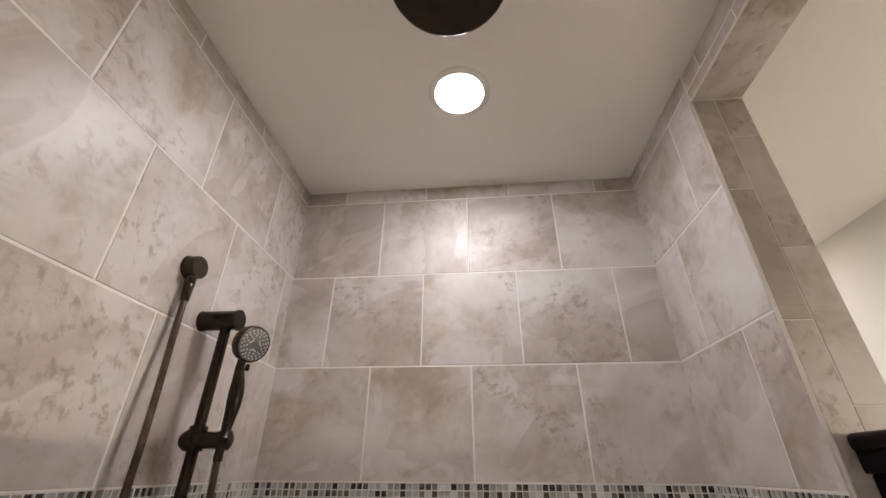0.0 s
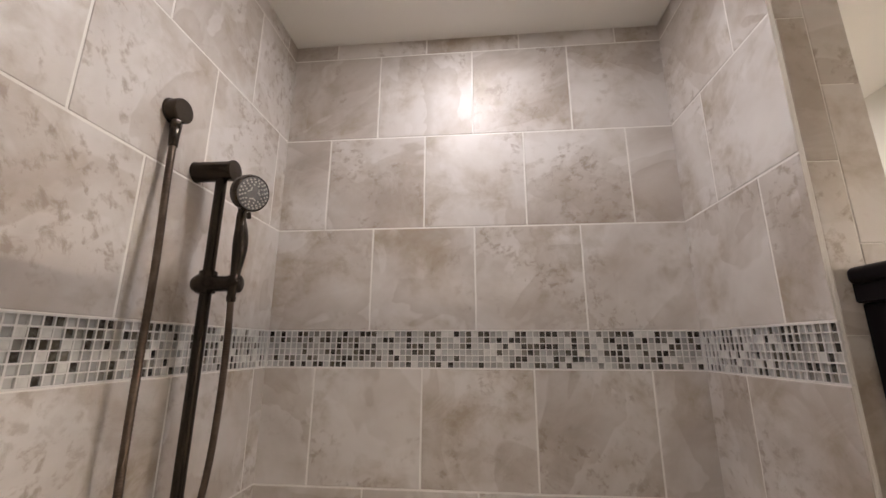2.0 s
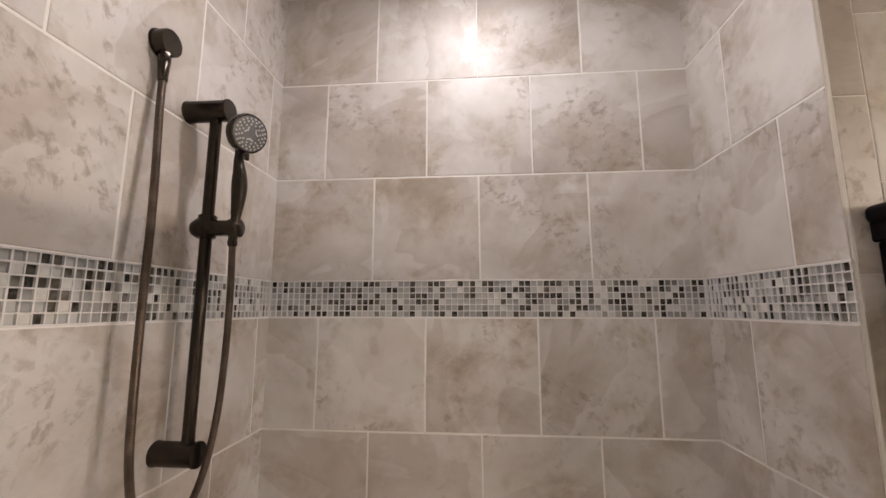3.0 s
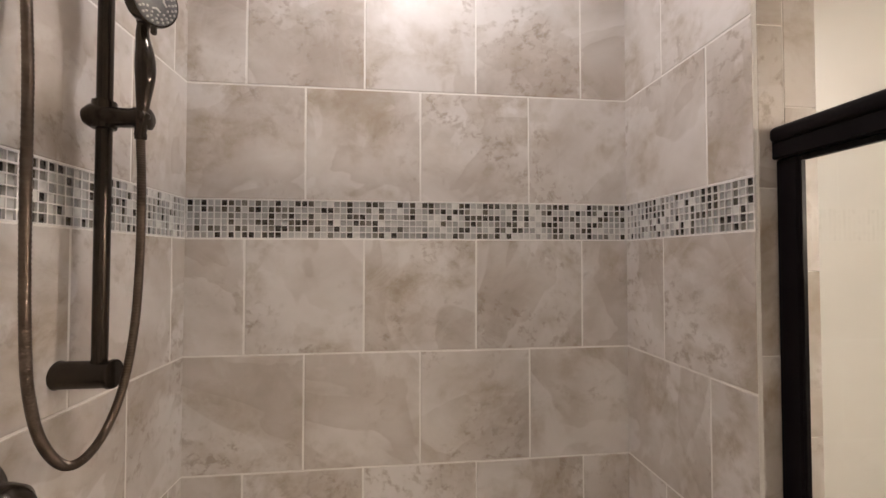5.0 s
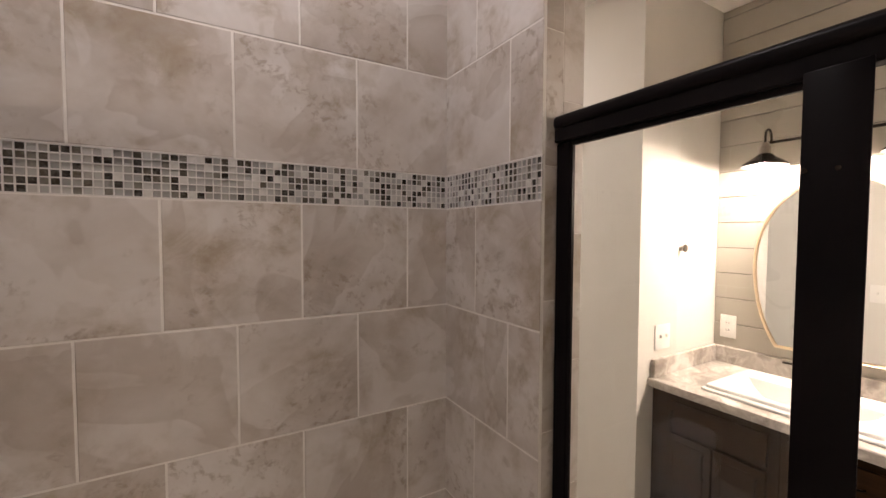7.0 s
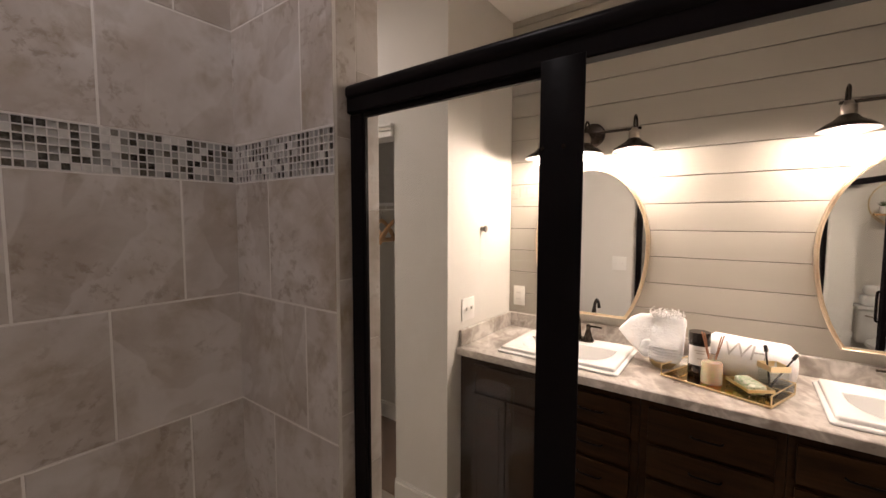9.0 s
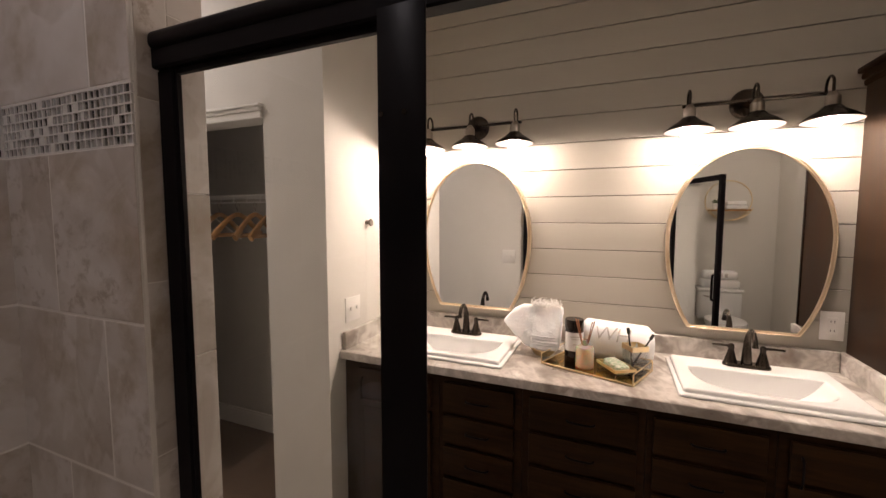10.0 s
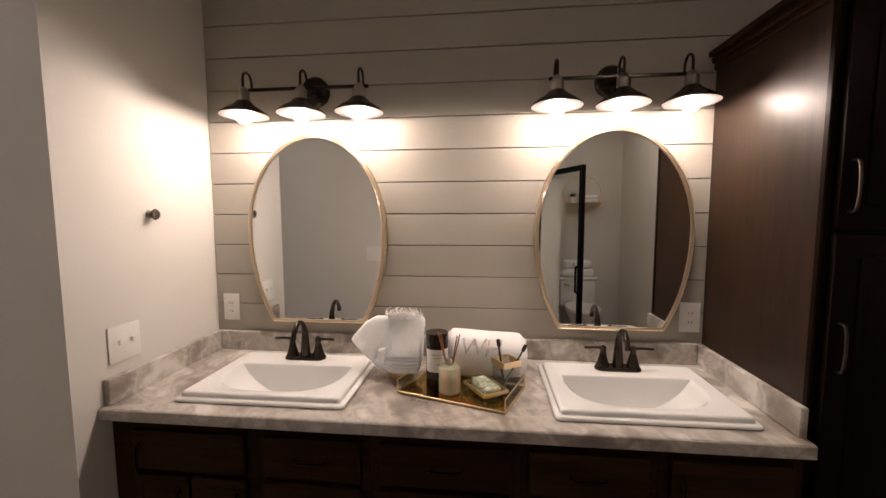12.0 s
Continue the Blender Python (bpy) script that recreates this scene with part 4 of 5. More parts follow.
# plates on the walls
def plate_x(y, z, w, h, kind, label):
    p = thing("outlet_plate", (XV, y, z), label, kind)
    part("plate", box(B(), XV - 0.006, XV - 0.0005, y - w / 2, y + w / 2, z - h / 2, z + h / 2, 0.002, 2), PLATE, p)
    f = part("receptacle", box(B(), XV - 0.0085, XV - 0.0055, y - 0.0165, y + 0.0165, z - 0.034, z + 0.034, 0.0015), PLATE, p)
    for dz in (0.018, -0.018):
        for dy in (-0.006, 0.006):
            part("slot", box(B(), XV - 0.0095, XV - 0.0083, y + dy - 0.001, y + dy + 0.001, z + dz - 0.004, z + dz + 0.004), BLACK_PLASTIC, f)
    return p


plate_x(1.117, 1.098, 0.072, 0.116, "outlet", "white outlet plate on the shiplap beside the corner")
plate_x(-0.776, 1.096, 0.076, 0.116, "outlet", "white outlet plate on the shiplap beside the cabinet")


def switch(m, label):
    s = thing("light_switch", (0, 0, 0), label, "light switch")
    part("plate", box(B(), -0.058, 0.058, -0.006, -0.0005, -0.058, 0.058, 0.002, 2), PLATE, s)
    for x in (-0.023, 0.023):
        part("toggle", box(B(), x - 0.005, x + 0.005, -0.017, -0.0055, -0.004, 0.012, 0.002), PLATE, s)
    s.matrix_basis = m
    return s


switch(pose(1.778, YV, 1.090), "white double toggle switch beside the vanity")
switch(pose(JAMB_X - 0.002, 0.885, 1.185, 0, 0, 90), "white switch on the wall outside the shower")

hook = thing("towel_hook", (1.912, YV, 1.502), "small round bronze wall hook", "hook")
part("rose", lathe(B(), [(0.014, 0.0), (0.014, 0.003), (0.009, 0.006), (0.007, 0.010), (0.007, 0.016)], facing((1.912, YV, 1.502), (0, -1, 0)), 28), NICKEL, hook)
part("knob", lathe(B(), [(0.007, 0.016), (0.016, 0.019), (0.0195, 0.024), (0.016, 0.029), (0.003, 0.031)], facing((1.912, YV, 1.502), (0, -1, 0)), 28), NICKEL, hook)

# ---- things on the counter ----
CT = COUNTER + 0.0005
tray = thing("tray", (1.91, 0.09, CT), "gold mirrored tray with clear acrylic sides", "tray")
c1, c2, c3, c4 = (Vector((x, y, CT)) for x, y in ((1.874, 0.300), (1.762, -0.046), (1.955, -0.122), (2.066, 0.222)))
bm = B()
low = [bm.verts.new(v) for v in (c1, c2, c3, c4)]
high = [bm.verts.new(v + Vector((0, 0, 0.005))) for v in (c1, c2, c3, c4)]
skin(bm, [low, high], True)
bm.faces.new(high)
bm.faces.new(low[::-1])
part("base", bm, GOLD_MIRROR, tray, "polished gold mirror base")
for a, b in ((c1, c2), (c2, c3), (c3, c4), (c4, c1)):
    up = Vector((0, 0, 1))
    part("bottom_rim", tube(B(), [a + up * 0.005, b + up * 0.005], 0.0035, 8), GOLD, tray)
    if (a, b) != (c1, c2):
        n = (b - a).cross(up).normalized() * 0.002
        bm = B()
        v = [[bm.verts.new(p + up * h + k * n) for p in (a, b)] for h in (0.006, 0.044) for k in (-1, 1)]
        skin(bm, [[v[0][0], v[1][0], v[3][0], v[2][0]], [v[0][1], v[1][1], v[3][1], v[2][1]]], True)
        bm.faces.new([v[0][0], v[2][0], v[3][0], v[1][0]])
        bm.faces.new([v[0][1], v[1][1], v[3][1], v[2][1]])
        part("acrylic_side", bm, CLEAR, tray, "clear acrylic side")
        part("top_rim", tube(B(), [a + up * 0.045, b + up * 0.045], 0.0022, 8), GOLD, tray)
for c in (c1, c2, c3, c4):
    part("corner_post", rod(B(), c + Vector((0, 0, 0.004)), c + Vector((0, 0, 0.045)), 0.0025, seg=8), GOLD, tray)
TT = CT + 0.0055

jar = thing("candle_jar", (1.955, 0.178, TT), "dark glass jar with black lid and pale label", "jar")
JM = Matrix.Translation((1.955, 0.178, TT))
part("body", lathe(B(), [(0.034, 0.0), (0.038, 0.004), (0.038, 0.132), (0.034, 0.138)], JM, 36), JAR_GLASS, jar)
part("lid", lathe(B(), [(0.0375, 0.138), (0.0395, 0.140), (0.0395, 0.176), (0.0375, 0.180)], JM, 36), JAR_GLASS, jar, "black lid")
rings_bm = B()
arc = [(0.0386 * math.cos(a), 0.0386 * math.sin(a)) for a in (radians(120 + 150 * k / 24) for k in range(25))]
skin(rings_bm, [[rings_bm.verts.new(JM @ Vector((x, y, z))) for x, y in arc] for z in (0.050, 0.128)], False)
lab = part("label", rings_bm, PAPER, jar, "pale grey paper label")
for z, w in ((0.108, 60), (0.098, 44), (0.076, 30)):
    b2 = B()
    arc = [(0.0389 * math.cos(a), 0.0389 * math.sin(a)) for a in (radians(192 - w / 2 + w * k / 10) for k in range(11))]
    skin(b2, [[b2.verts.new(JM @ Vector((x, y, z + h))) for x, y in arc] for h in (0, 0.004)], False)
    part("print_bar", b2, THREAD, lab)

dif = thing("reed_diffuser", (1.888, 0.129, TT), "frosted glass reed diffuser with amber oil", "diffuser")
DM = Matrix.Translation((1.888, 0.129, TT))
part("bottle", lathe(B(), [(0.033, 0.0), (0.036, 0.004), (0.036, 0.078), (0.032, 0.086), (0.012, 0.091), (0.011, 0.112), (0.0125, 0.114), (0.009, 0.114), (0.009, 0.092), (0.030, 0.083), (0.033, 0.076), (0.033, 0.006), (0.004, 0.004)], DM, 32, False), FROST, dif)
part("oil", lathe(B(), [(0.0325, 0.0065), (0.0325, 0.060), (0.001, 0.0602)], DM, 32), AMBER, dif, "amber scented oil")
for dx, dy in ((0.022, 0.040), (0.01, 0.030), (-0.012, -0.026), (0.004, -0.034), (0.0, 0.036)):
    part("reed", rod(B(), DM @ Vector((-dx * 0.25, -dy * 0.25, 0.012)), DM @ Vector((dx, dy, 0.192)), 0.0022, seg=8), REED, dif)

dish = thing("soap_dish", (1.855, 0.005, TT), "gold-rimmed glass soap dish", "soap dish")
DP = pose(1.880, 0.012, TT, 0, 0, -57)


def frame_of(bm, m, hx, hy, w, z0, z1):
    for x0, x1, y0, y1 in ((-hx, hx, -hy, -hy + w), (-hx, hx, hy - w, hy), (-hx, -hx + w, -hy + w, hy - w), (hx - w, hx, -hy + w, hy - w)):
        box(bm, x0, x1, y0, y1, z0, z1)
    return bm


part("bowl", moved(box(frame_of(B(), None, 0.044, 0.062, 0.004, 0.003, 0.020), -0.040, 0.040, -0.058, 0.058, 0.003, 0.007), DP), CLEAR, dish, "clear glass bowl")
part("rim", moved(frame_of(B(), None, 0.046, 0.064, 0.005, 0.020, 0.031), DP), GOLD, dish, "gold rim")
for sx in (-1, 1):
    for sy in (-1, 1):
        part("foot", moved(ball(B(), (sx * 0.036, sy * 0.054, 0.003), 0.003, 1), DP), GOLD, dish)
soap = tagged(new("wrapped_soap", finish(moved(box(B(), -0.028, 0.028, -0.050, 0.046, 0.0, 0.034, 0.009, 3), DP @ pose(0, 0.002, 0.0085, 6, 0, 4)), "wrapped_soap", WRAPPER)), "soap bar in green and cream printed paper", "soap")

cup = thing("toothbrush_tumbler", (1.905, -0.056, TT), "square glass tumbler with a gold rim", "tumbler")
CP = pose(1.915, -0.056, TT, 0, 0, 33)
part("glass", moved(box(frame_of(B(), None, 0.033, 0.033, 0.003, 0.001, 0.088), -0.030, 0.030, -0.030, 0.030, 0.001, 0.008), CP), CLEAR, cup, "clear square glass")
part("rim", moved(frame_of(B(), None, 0.035, 0.035, 0.004, 0.088, 0.108), CP), GOLD, cup, "broad gold rim")


def brush(a, b, label):
    a, b = Vector(a), Vector(b)
    t = thing("toothbrush", a, label, "toothbrush", "toothbrushes")
    part("stem", tube(B(), glide([a, a.lerp(b, 0.5), b], 14), lambda i: 0.0042 - 0.00012 * i, 8), BLACK_PLASTIC, t)
    d = (b - a).normalized()
    part("bristles", rod(B(), b - d * 0.008 + Vector((-0.003, 0, 0.002)), b + d * 0.016 + Vector((-0.003, 0, 0.002)), 0.0065, 0.006, 10, 0.002), BLACK_PLASTIC, t)


brush((1.910, -0.050, TT + 0.010), (1.908, -0.030, TT + 0.158), "black toothbrush standing in the tumbler")
brush((1.905, -0.040, TT + 0.010), (1.918, -0.112, TT + 0.140), "black toothbrush leaning over the tumbler rim")


def wavy(bm, amount, scale, seed):
    for v in bm.verts:
        p = v.co * scale + Vector((seed, seed * 0.7, 0))
        v.co += amount * Vector((noise.noise(p), noise.noise(p + Vector((5, 0, 0))), noise.noise(p + Vector((0, 7, 0)))))
    return bm


# rolled towel with embroidered letters
roll = thing("rolled_towel", (2.02, 0.0, TT), "rolled white towel with grey embroidered letters", "towel")
RY0, RY1, RX, RR = -0.130, 0.150, 2.040, 0.080
RZ = TT + 0.081
bm = B()
rings = []
for k in range(33):
    y = RY0 + (RY1 - RY0) * k / 32
    e = min(1.0, 4 * min(k, 32 - k) / 32 + 0.72)
    ring = []
    for j in range(48):
        a = 2 * math.pi * j / 48
        r = RR * e * (1 + 0.03 * math.sin(3 * a + 5 * y) + 0.03 * noise.noise(Vector((math.cos(a) * 2, math.sin(a) * 2, y * 14))) + 0.012 * noise.noise(Vector((math.cos(a) * 7, math.sin(a) * 7, y * 60))))
        z = max(RZ + r * math.sin(a), TT + 0.001)
        ring.append(bm.verts.new((RX + r * 1.06 * math.cos(a), y, z + 0.01 * (y / 0.15) * max(0, math.sin(a)))))
    rings.append(ring)
skin(bm, rings, True)
bm.faces.new(rings[0])
bm.faces.new(rings[-1][::-1])
part("roll", bm, TOWEL, roll)
for y, e in ((RY0 - 0.001, -1), (RY1 + 0.001, 1)):
    sp = [(RX + (0.006 + 0.0030 * k / 6) * math.cos(k / 3.2) * (1 + k / 60), y, RZ + (0.006 + 0.0030 * k / 6) * math.sin(k / 3.2) * (1 + k / 60)) for k in range(46)]
    part("end_fold", tube(B(), sp, 0.0035, 6), TOWEL, roll)


def letter(ch, y, size):
    cu = bpy.data.curves.new("letter", "FONT")
    cu.offset = -0.0009
    cu.body, cu.size, cu.extrude, cu.align_x, cu.resolution_u = ch, size, 0.0, "CENTER", 4
    tmp = bpy.data.objects.new("letter", cu)
    scene.collection.objects.link(tmp)
    me = bpy.data.meshes.new_from_object(tmp.evaluated_get(bpy.context.evaluated_depsgraph_get()))
    bpy.data.objects.remove(tmp)
    bm = B()
    bm.from_mesh(me)
    bmesh.ops.subdivide_edges(bm, edges=bm.edges, cuts=3)
    out = bmesh.ops.extrude_face_region(bm, geom=list(bm.faces))
    new_v = {g for g in out["geom"] if isinstance(g, bmesh.types.BMVert)}
    for v in bm.verts:
        u, w = v.co.x, v.co.y
        a = radians(168) - w / (RR * 1.05)
        r = RR * 1.05 + (0.0022 if v in new_v else -0.004)
        v.co = Vector((RX + r * 1.05 * math.cos(a), y - u - 0.2 * w, RZ + r * math.sin(a) + 0.01 * (y / 0.15)))
    part("embroidery", bm, THREAD, roll, "grey embroidered letter", smooth=False)


letter("W", 0.060, 0.084)
letter("H", -0.010, 0.084)

# folded towel with a fringe, in a gold bowl
bowl = thing("gold_bowl", (2.0, 0.30, CT), "small shallow gold bowl under a towel", "bowl")
part("dish", lathe(B(), [(0.038, 0.0), (0.040, 0.003), (0.052, 0.018), (0.056, 0.030), (0.053, 0.030), (0.046, 0.016), (0.03, 0.006)], Matrix.Translation((2.0, 0.312, CT)), 32), GOLD, bowl)
fold = thing("folded_towel", (2.0, 0.33, CT + 0.02), "white fringed hand towel folded in a bowl", "towel")


def slab(name, outline, x0, x1, seed, lean=0.0):
    """A folded thickness of towel: an outline in y and z, from x0 to x1, soft at the edges."""
    bm = B()
    rings = [[bm.verts.new((x + lean * z, y, CT + 0.005 + 0.91 * z)) for y, z in outline] for x in (x0, x1)]
    skin(bm, rings, True)
    bm.faces.new(rings[0][::-1])
    bm.faces.new(rings[1])
    bmesh.ops.recalc_face_normals(bm, faces=bm.faces)
    bmesh.ops.bevel(bm, geom=list(bm.edges), offset=0.012, segments=4, affect="EDGES", profile=0.5)
    bmesh.ops.triangulate(bm, faces=[f for f in bm.faces if len(f.verts) > 4])
    bmesh.ops.subdivide_edges(bm, edges=[e for e in bm.edges if e.calc_length() > 0.02], cuts=5, use_grid_fill=True)
    wavy(bm, 0.004, 24, seed)
    wavy(bm, 0.0022, 70, seed + 3)
    return part(name, bm, TOWEL, fold)


Z = CT + 0.005
slab("front_panel", [(0.366, 0.040), (0.300, 0.030), (0.240, 0.037), (0.234, 0.120), (0.231, 0.205), (0.239, 0.230), (0.300, 0.241), (0.360, 0.236), (0.372, 0.205), (0.374, 0.120)], 1.922, 1.970, 1.0, 0.42)
slab("middle_fold", [(0.350, 0.013), (0.268, 0.013), (0.238, 0.060), (0.238, 0.190), (0.262, 0.226), (0.355, 0.222), (0.372, 0.180)], 1.975, 2.022, 2.0, 0.25)
slab("side_flap", [(0.350, 0.050), (0.395, 0.052), (0.448, 0.092), (0.497, 0.150), (0.452, 0.206), (0.410, 0.232), (0.350, 0.234)], 1.935, 1.972, 3.0, 0.34)
slab("corner_flap", [(0.352, 0.042), (0.384, 0.040), (0.412, 0.066), (0.392, 0.120), (0.352, 0.128)], 1.934, 1.954, 7.0, 0.30)
slab("side_flap", [(0.350, 0.045), (0.400, 0.070), (0.470, 0.142), (0.430, 0.186), (0.350, 0.208)], 1.978, 2.006, 5.0, 0.25)
for z in (0.058, 0.070, 0.082, 0.094):
    x = 1.9225 + 0.42 * z
    z *= 0.91
    part("woven_stripe", tube(B(), glide([(x + 0.002, 0.364, Z + z), (x - 0.001, 0.31, Z + z - 0.002), (x + 0.001, 0.240, Z + z)], 18), 0.0034, 6), TOWEL, fold)
bm = B()
rnd = random.Random(4)
for k in range(96):
    y = 0.245 + 0.125 * k / 95
    x = 2.030 + rnd.uniform(-0.016, 0.012)
    zb = Z + 0.202
    tube(bm, glide([(x, y, zb), (x + rnd.uniform(-0.014, 0.004), y + rnd.uniform(-0.01, 0.01), zb + rnd.uniform(0.012, 0.026)), (x + rnd.uniform(-0.02, 0.01), y + rnd.uniform(-0.016, 0.016), zb + rnd.uniform(0.016, 0.046))], 6), 0.0013, 5)
tagged(part("fringe", bm, COTTON, fold), kind="stuff")

# ---- the toilet corner, seen in the mirror ----
toilet = thing("toilet", (-1.0, -1.09, 0.0), "white ceramic toilet in the far corner", "toilet")
part("tank", box(B(), -1.285, -1.10, -1.30, -0.88, 0.36, 0.69, 0.025, 3), CERAMIC, toilet)
part("tank_lid", box(B(), -1.29, -1.09, -1.31, -0.87, 0.692, 0.730, 0.012, 3), CERAMIC, toilet)
bm = B()
rings = []
for sx, sy, z, cx in ((0.20, 0.11, 0.002, -0.92), (0.19, 0.10, 0.10, -0.92), (0.17, 0.10, 0.22, -0.90), (0.24, 0.17, 0.34, -0.86), (0.27, 0.185, 0.40, -0.84)):
    rings.append([bm.verts.new((cx + sx * math.cos(a), -1.09 + sy * math.sin(a), z)) for a in (2 * math.pi * k / 32 for k in range(32))])
skin(bm, rings, True)
bm.faces.new(rings[0])
bm.faces.new(rings[-1])
part("bowl", bm, CERAMIC, toilet)
bm = B()
skin(bm, [[bm.verts.new((-0.84 + 0.275 * g * math.cos(a), -1.09 + 0.19 * g * math.sin(a), z)) for a in (2 * math.pi * k / 32 for k in range(32))] for g, z in ((1, 0.401), (1.01, 0.42), (0.98, 0.435), (0.4, 0.438), (0.02, 0.438))], True)
part("lid", bm, CERAMIC, toilet)
part("flush_lever", rod(B(), (-1.10, -0.93, 0.64), (-1.085, -0.99, 0.63), 0.008, 0.006), NICKEL, toilet)
tk = thing("tank_towel", (-1.19, -1.09, 0.73), "thick folded white towel with grey stitching on the toilet tank", "towel")
part("lower_fold", wavy(box(B(), -1.27, -1.11, -1.275, -0.905, 0.7305, 0.828, 0.030, 4), 0.004, 20, 3), TOWEL, tk)
part("upper_fold", wavy(box(B(), -1.265, -1.12, -1.255, -0.925, 0.829, 0.925, 0.034, 4), 0.004, 20, 6), TOWEL, tk)
for y in (-1.14, -1.09, -1.04):
    part("stitching", box(B(), -1.122, -1.1135, y - 0.014, y + 0.014, 0.855, 0.898, 0.003), THREAD, tk, "grey stitched mark")

ring_shelf = thing("ring_shelf", (XTOILET, -1.155, 1.72), "round gold wire wall shelf above the toilet", "wall shelf")
ang = [2 * math.pi * k / 64 for k in range(65)]
part("hoop", tube(B(), [(XTOILET + 0.012, -1.155 + 0.225 * math.cos(a), 1.72 + 0.225 * math.sin(a)) for a in ang], 0.005, 8, False), GOLD, ring_shelf)
part("hoop", tube(B(), [(XTOILET + 0.13, -1.155 + 0.225 * math.cos(a), 1.72 + 0.225 * math.sin(a)) for a in ang[36:61]], 0.005, 8), GOLD, ring_shelf)
part("board", box(B(), XTOILET + 0.008, XTOILET + 0.135, -1.345, -0.965, 1.600, 1.618, 0.003), HANGER_WOOD, ring_shelf)
st = thing("towel_stack", (XTOILET + 0.07, -1.20, 1.618), "small folded white towels on the ring shelf", "towel")
part("fold", wavy(box(B(), XTOILET + 0.012, XTOILET + 0.125, -1.32, -1.12, 1.6185, 1.665, 0.016, 4), 0.003, 22, 2), TOWEL, st)
part("fold", wavy(box(B(), XTOILET + 0.014, XTOILET + 0.120, -1.315, -1.125, 1.666, 1.712, 0.016, 4), 0.003, 22, 9), TOWEL, st)
pot = thing("shelf_plant", (XTOILET + 0.07, -1.03, 1.618), "small green plant in a pale pot", "plant")
part("pot", lathe(B(), [(0.030, 0.0), (0.040, 0.07), (0.036, 0.07), (0.03, 0.06)], Matrix.Translation((XTOILET + 0.07, -1.03, 1.6185)), 20), PAPER, pot)
LEAF = mottled("leaf", (0.05, 0.09, 0.03), (0.10, 0.15, 0.05), 30.0, 0.6)
bm = B()
for k in range(40):
    a, e, l = rnd.uniform(0, 6.3), rnd.uniform(0.2, 1.4), rnd.uniform(0.04, 0.09)
    p = Vector((XTOILET + 0.07, -1.03, 1.685))
    q = p + l * Vector((math.cos(a) * math.cos(e) * 0.6, math.sin(a) * math.cos(e), math.sin(e)))
    s = (q - p).cross(Vector((0.2, 0.3, 1))).normalized() * 0.008
    m = (p + q) / 2
    bm.faces.new([bm.verts.new(v) for v in (p, m + s, q, m - s)])
tagged(part("leaves", bm, LEAF, pot), kind="stuff")

# ---- shiplap boards ----
board_mesh = {}
z, lines = 1.113 - 0.1289 * 2, []
while z < CEIL:
    lines.append((z, min(z + 0.1289, CEIL - 0.001)))
    z += 0.1289
for z0, z1 in lines:
    h = round(z1 - z0, 4)
    if h < 0.02:
        continue
    if h not in board_mesh:
        bm = box(B(), -0.0115, 0.0, 0.0, YV - YSOUTH - 0.002, 0.0018, h - 0.0018, 0.0012)
        board_mesh[h] = finish(bm, "board", SHIPLAP)
    b = under(new("board", board_mesh[h]), wall_vanity)
    b.matrix_basis = Matrix.Translation((XV + 0.0115, YSOUTH + 0.001, z0))

# ---- tiles ----
pieces = {}


def tile_piece(name, w, h, material, depth=0.0085, edge=0.0016):
    """A tile lying in the x-y plane, its face at z = 0, with softened edges."""
    key = (name, round(w, 4), round(h, 4))
    if key not in pieces:
        bm = B()
        x, y = w / 2, h / 2
        rings = [[bm.verts.new((sx * (x - i), sy * (y - i), z)) for sx, sy in ((1, 1), (-1, 1), (-1, -1), (1, -1))] for i, z in ((0.0, -depth), (0.0, -edge), (edge * 0.35, -edge * 0.35), (edge, 0.0))]
        skin(bm, rings, True)
        bm.faces.new(rings[-1])
        pieces[key] = finish(bm, name, material, False)
    return pieces[key]


GAP = 0.0022
rt = random.Random(11)


def lay(wall, m, u0, u1, v0, v1, name="tile", proud=0.0, gap=GAP):
    """One tile on the wall plane m, from u0 to u1 across and v0 to v1 up."""
    if u1 - u0 < 0.008 or v1 - v0 < 0.008:
        return
    me = tile_piece(name, u1 - u0 - 2 * gap, v1 - v0 - 2 * gap, TILE)
    ob = under(new(name, me), wall)
    ob.matrix_basis = m @ Matrix.Translation(((u0 + u1) / 2, (v0 + v1) / 2, proud + rt.uniform(-0.0004, 0.0004))) @ Matrix.Rotation(rt.uniform(-0.0012, 0.0012), 4, "X")


def course(wall, m, u0, u1, v0, v1, joints, proud=PROUD):
    cuts = [u0] + [j for j in sorted(joints) if u0 + 0.01 < j < u1 - 0.01] + [u1]
    for a, b in zip(cuts, cuts[1:]):
        lay(wall, m, a, b, v0, v1, proud=proud)


BACK = Matrix(((1, 0, 0, 0), (0, 0, -1, YB), (0, 1, 0, 0), (0, 0, 0, 1)))            # u = x, faces -y
LEFT = Matrix(((0, 0, 1, XL), (1, 0, 0, 0), (0, 1, 0, 0), (0, 0, 0, 1)))              # u = y, faces +x
RIGHT = Matrix(((0, 0, -1, XR), (-1, 0, 0, 0), (0, 1, 0, 0), (0, 0, 0, 1)))           # u = -y, faces -x
END = Matrix(((1, 0, 0, 0), (0, 0, -1, JAMB_Y), (0, 1, 0, 0), (0, 0, 0, 1)))
SOF = Matrix(((1, 0, 0, 0), (0, -1, 0, 0), (0, 0, -1, SOFFIT), (0, 0, 0, 1)))         # u = x, v = -y, faces down
courses = [(0.04, 0.108), (0.108, 0.416), (0.416, 0.724), (0.724, 1.032), (1.032, 1.340), (1.340, BAND_B), (BAND_T, 2.060), (2.060, 2.368), (2.368, 2.676), (2.676, SHOWER_CEIL)]
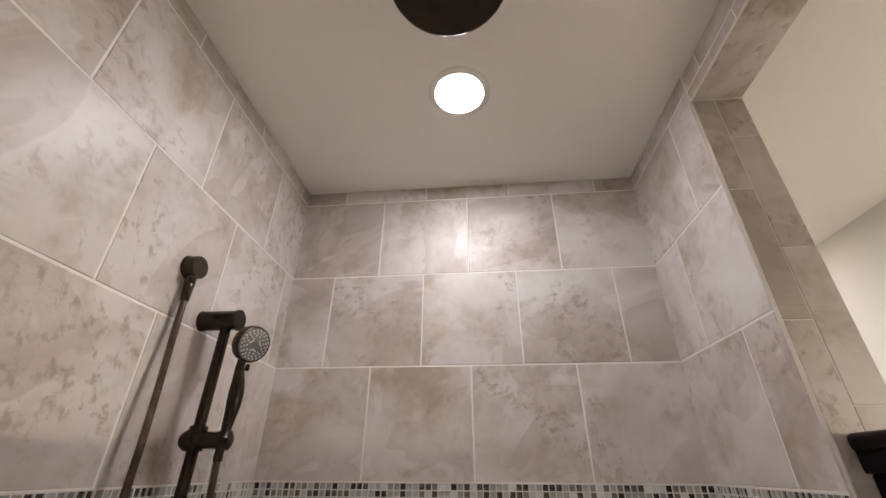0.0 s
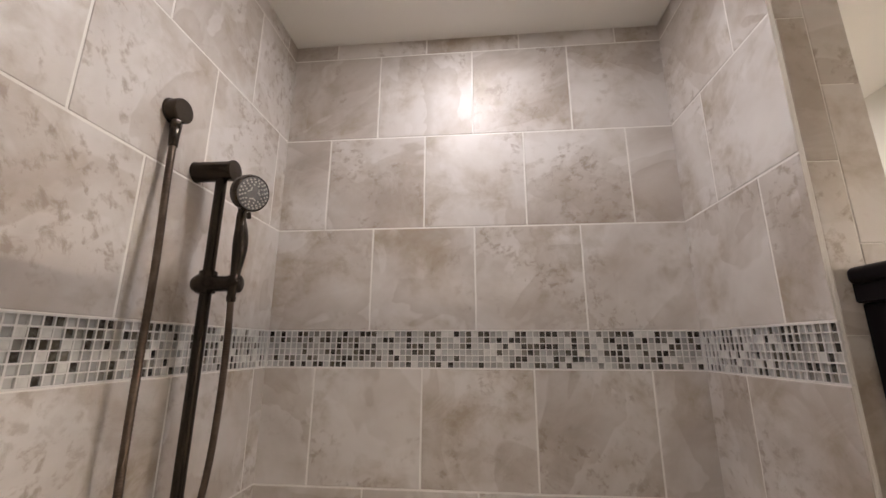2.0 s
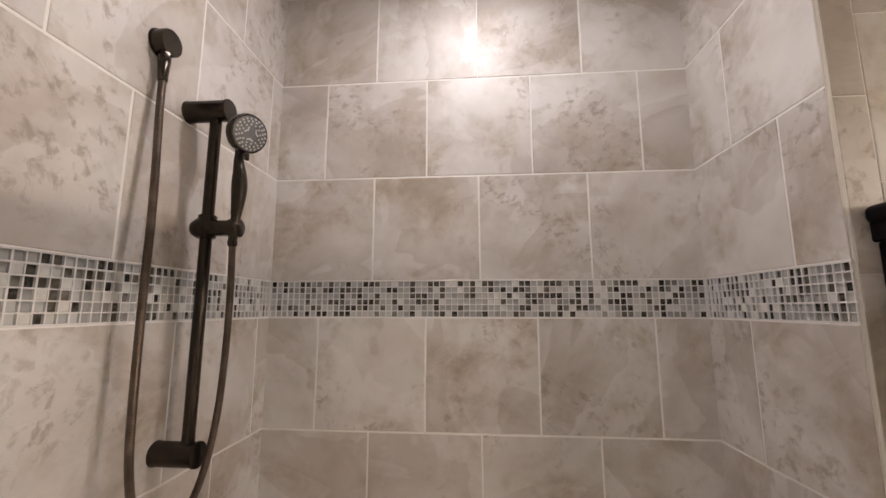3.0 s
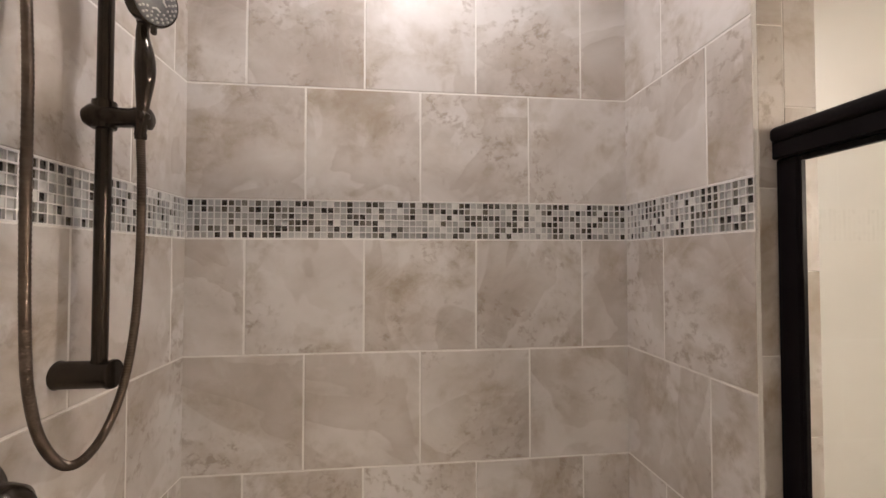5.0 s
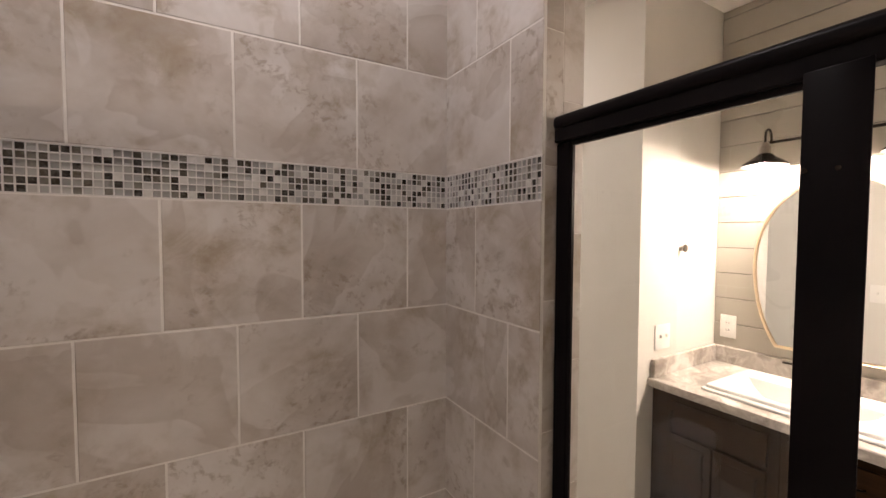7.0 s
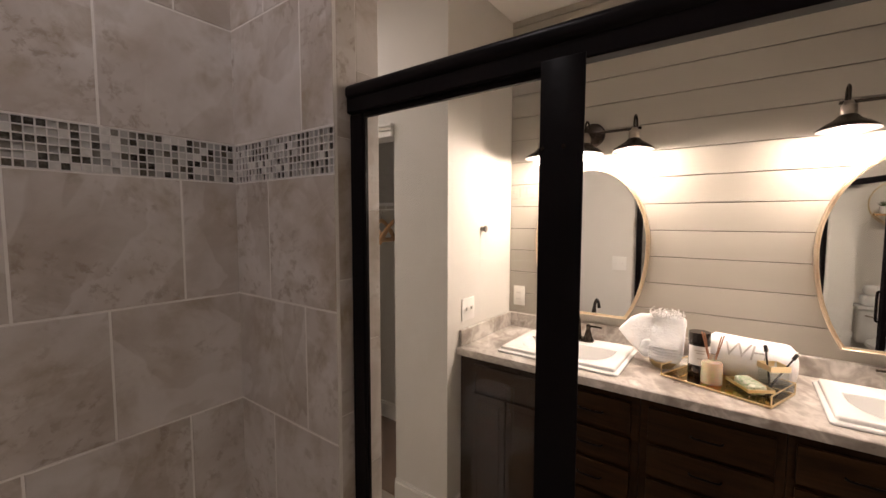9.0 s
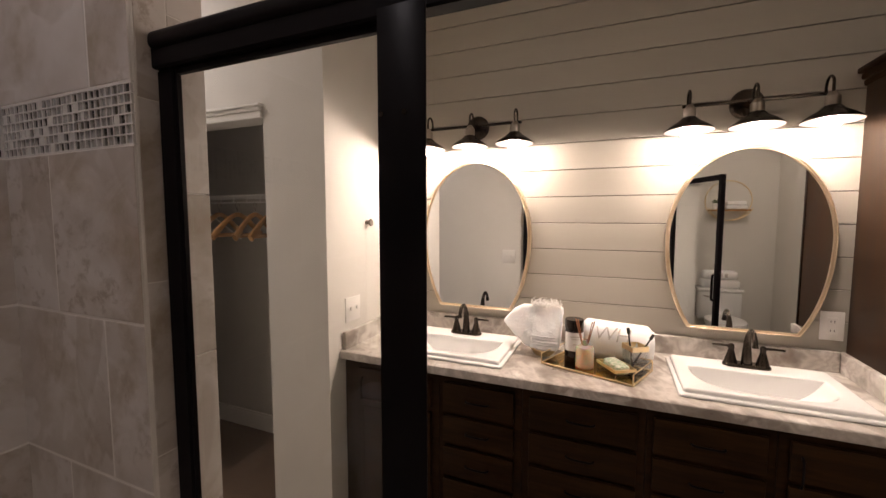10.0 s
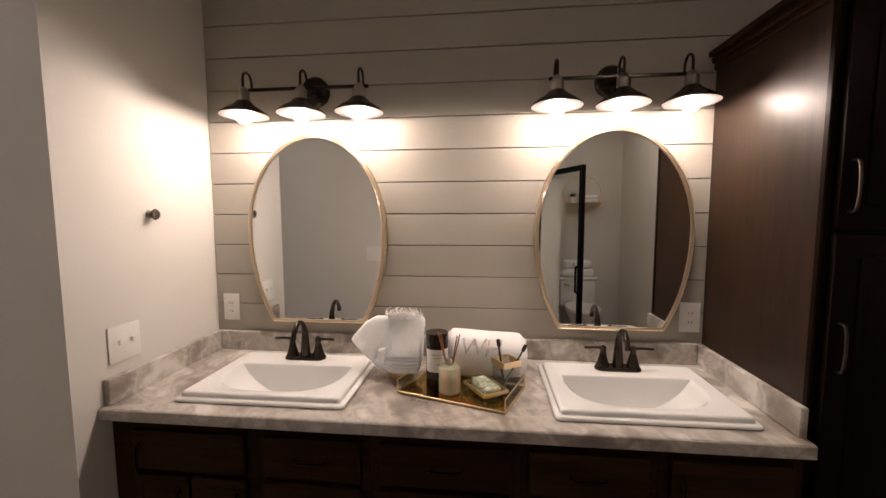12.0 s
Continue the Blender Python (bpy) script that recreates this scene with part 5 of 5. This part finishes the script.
for k, (v0, v1) in enumerate(courses):
    a = k in (6, 8, 4, 2, 0)
    course(wall_shower_back, BACK, XL, XR, v0, v1, [-0.303 + 0.3105 * i for i in range(4)] if a else [-0.457 + 0.3107 * i for i in range(5)])
    course(wall_shower_left, LEFT, YS, YB, v0, v1, [0.991 - PITCH * i for i in range(6)] if a else [1.148 - PITCH * i for i in range(6)])
    course(wall_shower_jamb, RIGHT, -YB, -JAMB_Y, v0, v1, [-0.893] if a else [-1.042])
    if v0 > SOFFIT - 0.28:
        course(lintel, RIGHT, -JAMB_Y, -YS, max(v0, SOFFIT), v1, [-0.70 + PITCH * i for i in range(5)] if v0 > 2.5 else [-0.55 + PITCH * i for i in range(5)], 0.0)
ends = [0.112, 0.466, 0.781, 1.097, 1.412, 1.728, 2.040, 2.352, SOFFIT]
for v0, v1 in zip(ends, ends[1:]):
    lay(wall_shower_jamb, END, XR + 0.004, 0.677, v0, v1, gap=0.0009)
ends = [0.112] + [0.319 + 0.313 * k for k in range(8)] + [SOFFIT]
for v0, v1 in zip(ends, ends[1:]):
    lay(wall_shower_jamb, END, 0.677, JAMB_X, v0, v1, gap=0.0007)
for k in range(5):
    lay(lintel, SOF, XR + 0.004, JAMB_X, -JAMB_Y + PITCH * k, min(-JAMB_Y + PITCH * (k + 1), -YS))
bm = tube(B(), [(XR + 0.004, JAMB_Y + 0.004, 0.11), (XR + 0.004, JAMB_Y + 0.004, SOFFIT)], 0.0036, 12)
tube(bm, [(XR + 0.004, JAMB_Y + 0.004, SOFFIT + 0.004), (XR + 0.004, YS, SOFFIT + 0.004)], 0.0036, 12)
solid("trim_tile_edge", bm, GROUT, "pale grout bead on the tile corner", "trim")

# mosaic band
MP, MS = 0.01711, 0.0152


def mosaic(wall, m, u0, u1, near0, near1):
    """Six rows of little glass tiles; those between near0 and near1 are pieces of their own."""
    glassy = tile_piece("mosaic_tile", MS, MS, MOSAIC, 0.0075, 0.0012)
    stony = tile_piece("mosaic_stone_tile", MS, MS, MOSAIC_STONE, 0.0075, 0.0012)
    joined = B()
    n = int((u1 - u0) / MP)
    off = ((u1 - u0) - n * MP) / 2
    rows = (BAND_T - BAND_B - 0.0026) / 6
    for i in range(n):
        for j in range(6):
            u, v = u0 + off + (i + 0.5) * MP, BAND_B + 0.0013 + (j + 0.5) * rows
            flush = rt.random() < 0.15
            depth = 0.0032 + rt.uniform(-0.0005, 0.0004) if flush else rt.uniform(-0.0004, 0.0008)
            p = m @ Matrix.Translation((u, v, depth)) @ Matrix.Rotation(rt.uniform(-0.03, 0.03), 4, "X") @ Matrix.Rotation(rt.uniform(-0.03, 0.03), 4, "Y") @ Matrix.Rotation(rt.uniform(-0.012, 0.012), 4, "Z")
            if near0 <= u <= near1:
                ob = under(new("mosaic_tile", stony if flush else glassy), wall)
                ob.matrix_basis = p
            else:
                x = MS / 2
                rings = [[joined.verts.new(p @ Vector((sx * (x - e), sy * (x - e), z))) for sx, sy in ((1, 1), (-1, 1), (-1, -1), (1, -1))] for e, z in ((0, -0.0075), (0, -0.0012), (0.0004, -0.0004), (0.0012, 0))]
                skin(joined, rings, True)
                joined.faces.new(rings[-1])
    # the bed between them, uneven like trowelled grout
    bed = B()
    for i in range(n + 1):
        u, w = u0 + off + i * MP, 0.0012 + rt.uniform(-0.0002, 0.0003)
        box(bed, u - w, u + w, BAND_B, BAND_T, -0.0012, 0.0036)
    for j in range(7):
        v, w = BAND_B + 0.0013 + j * rows, 0.0012 + rt.uniform(-0.0002, 0.0003)
        box(bed, u0, u1, v - w, v + w, -0.0012, 0.0037)
    part("mosaic_grout", moved(bed, m), MOSAIC_GROUT, wall, smooth=False)
    if joined.verts:
        tagged(part("mosaic_tiles", joined, MOSAIC_JOINED, wall, smooth=False), kind="stuff")


mosaic(wall_shower_back, BACK, XL, XR, -0.240, 0.617)
mosaic(wall_shower_left, LEFT, 0.0, YB, 0.352, 1.21)
mosaic(wall_shower_jamb, RIGHT, -YB, -JAMB_Y, -2, 2)
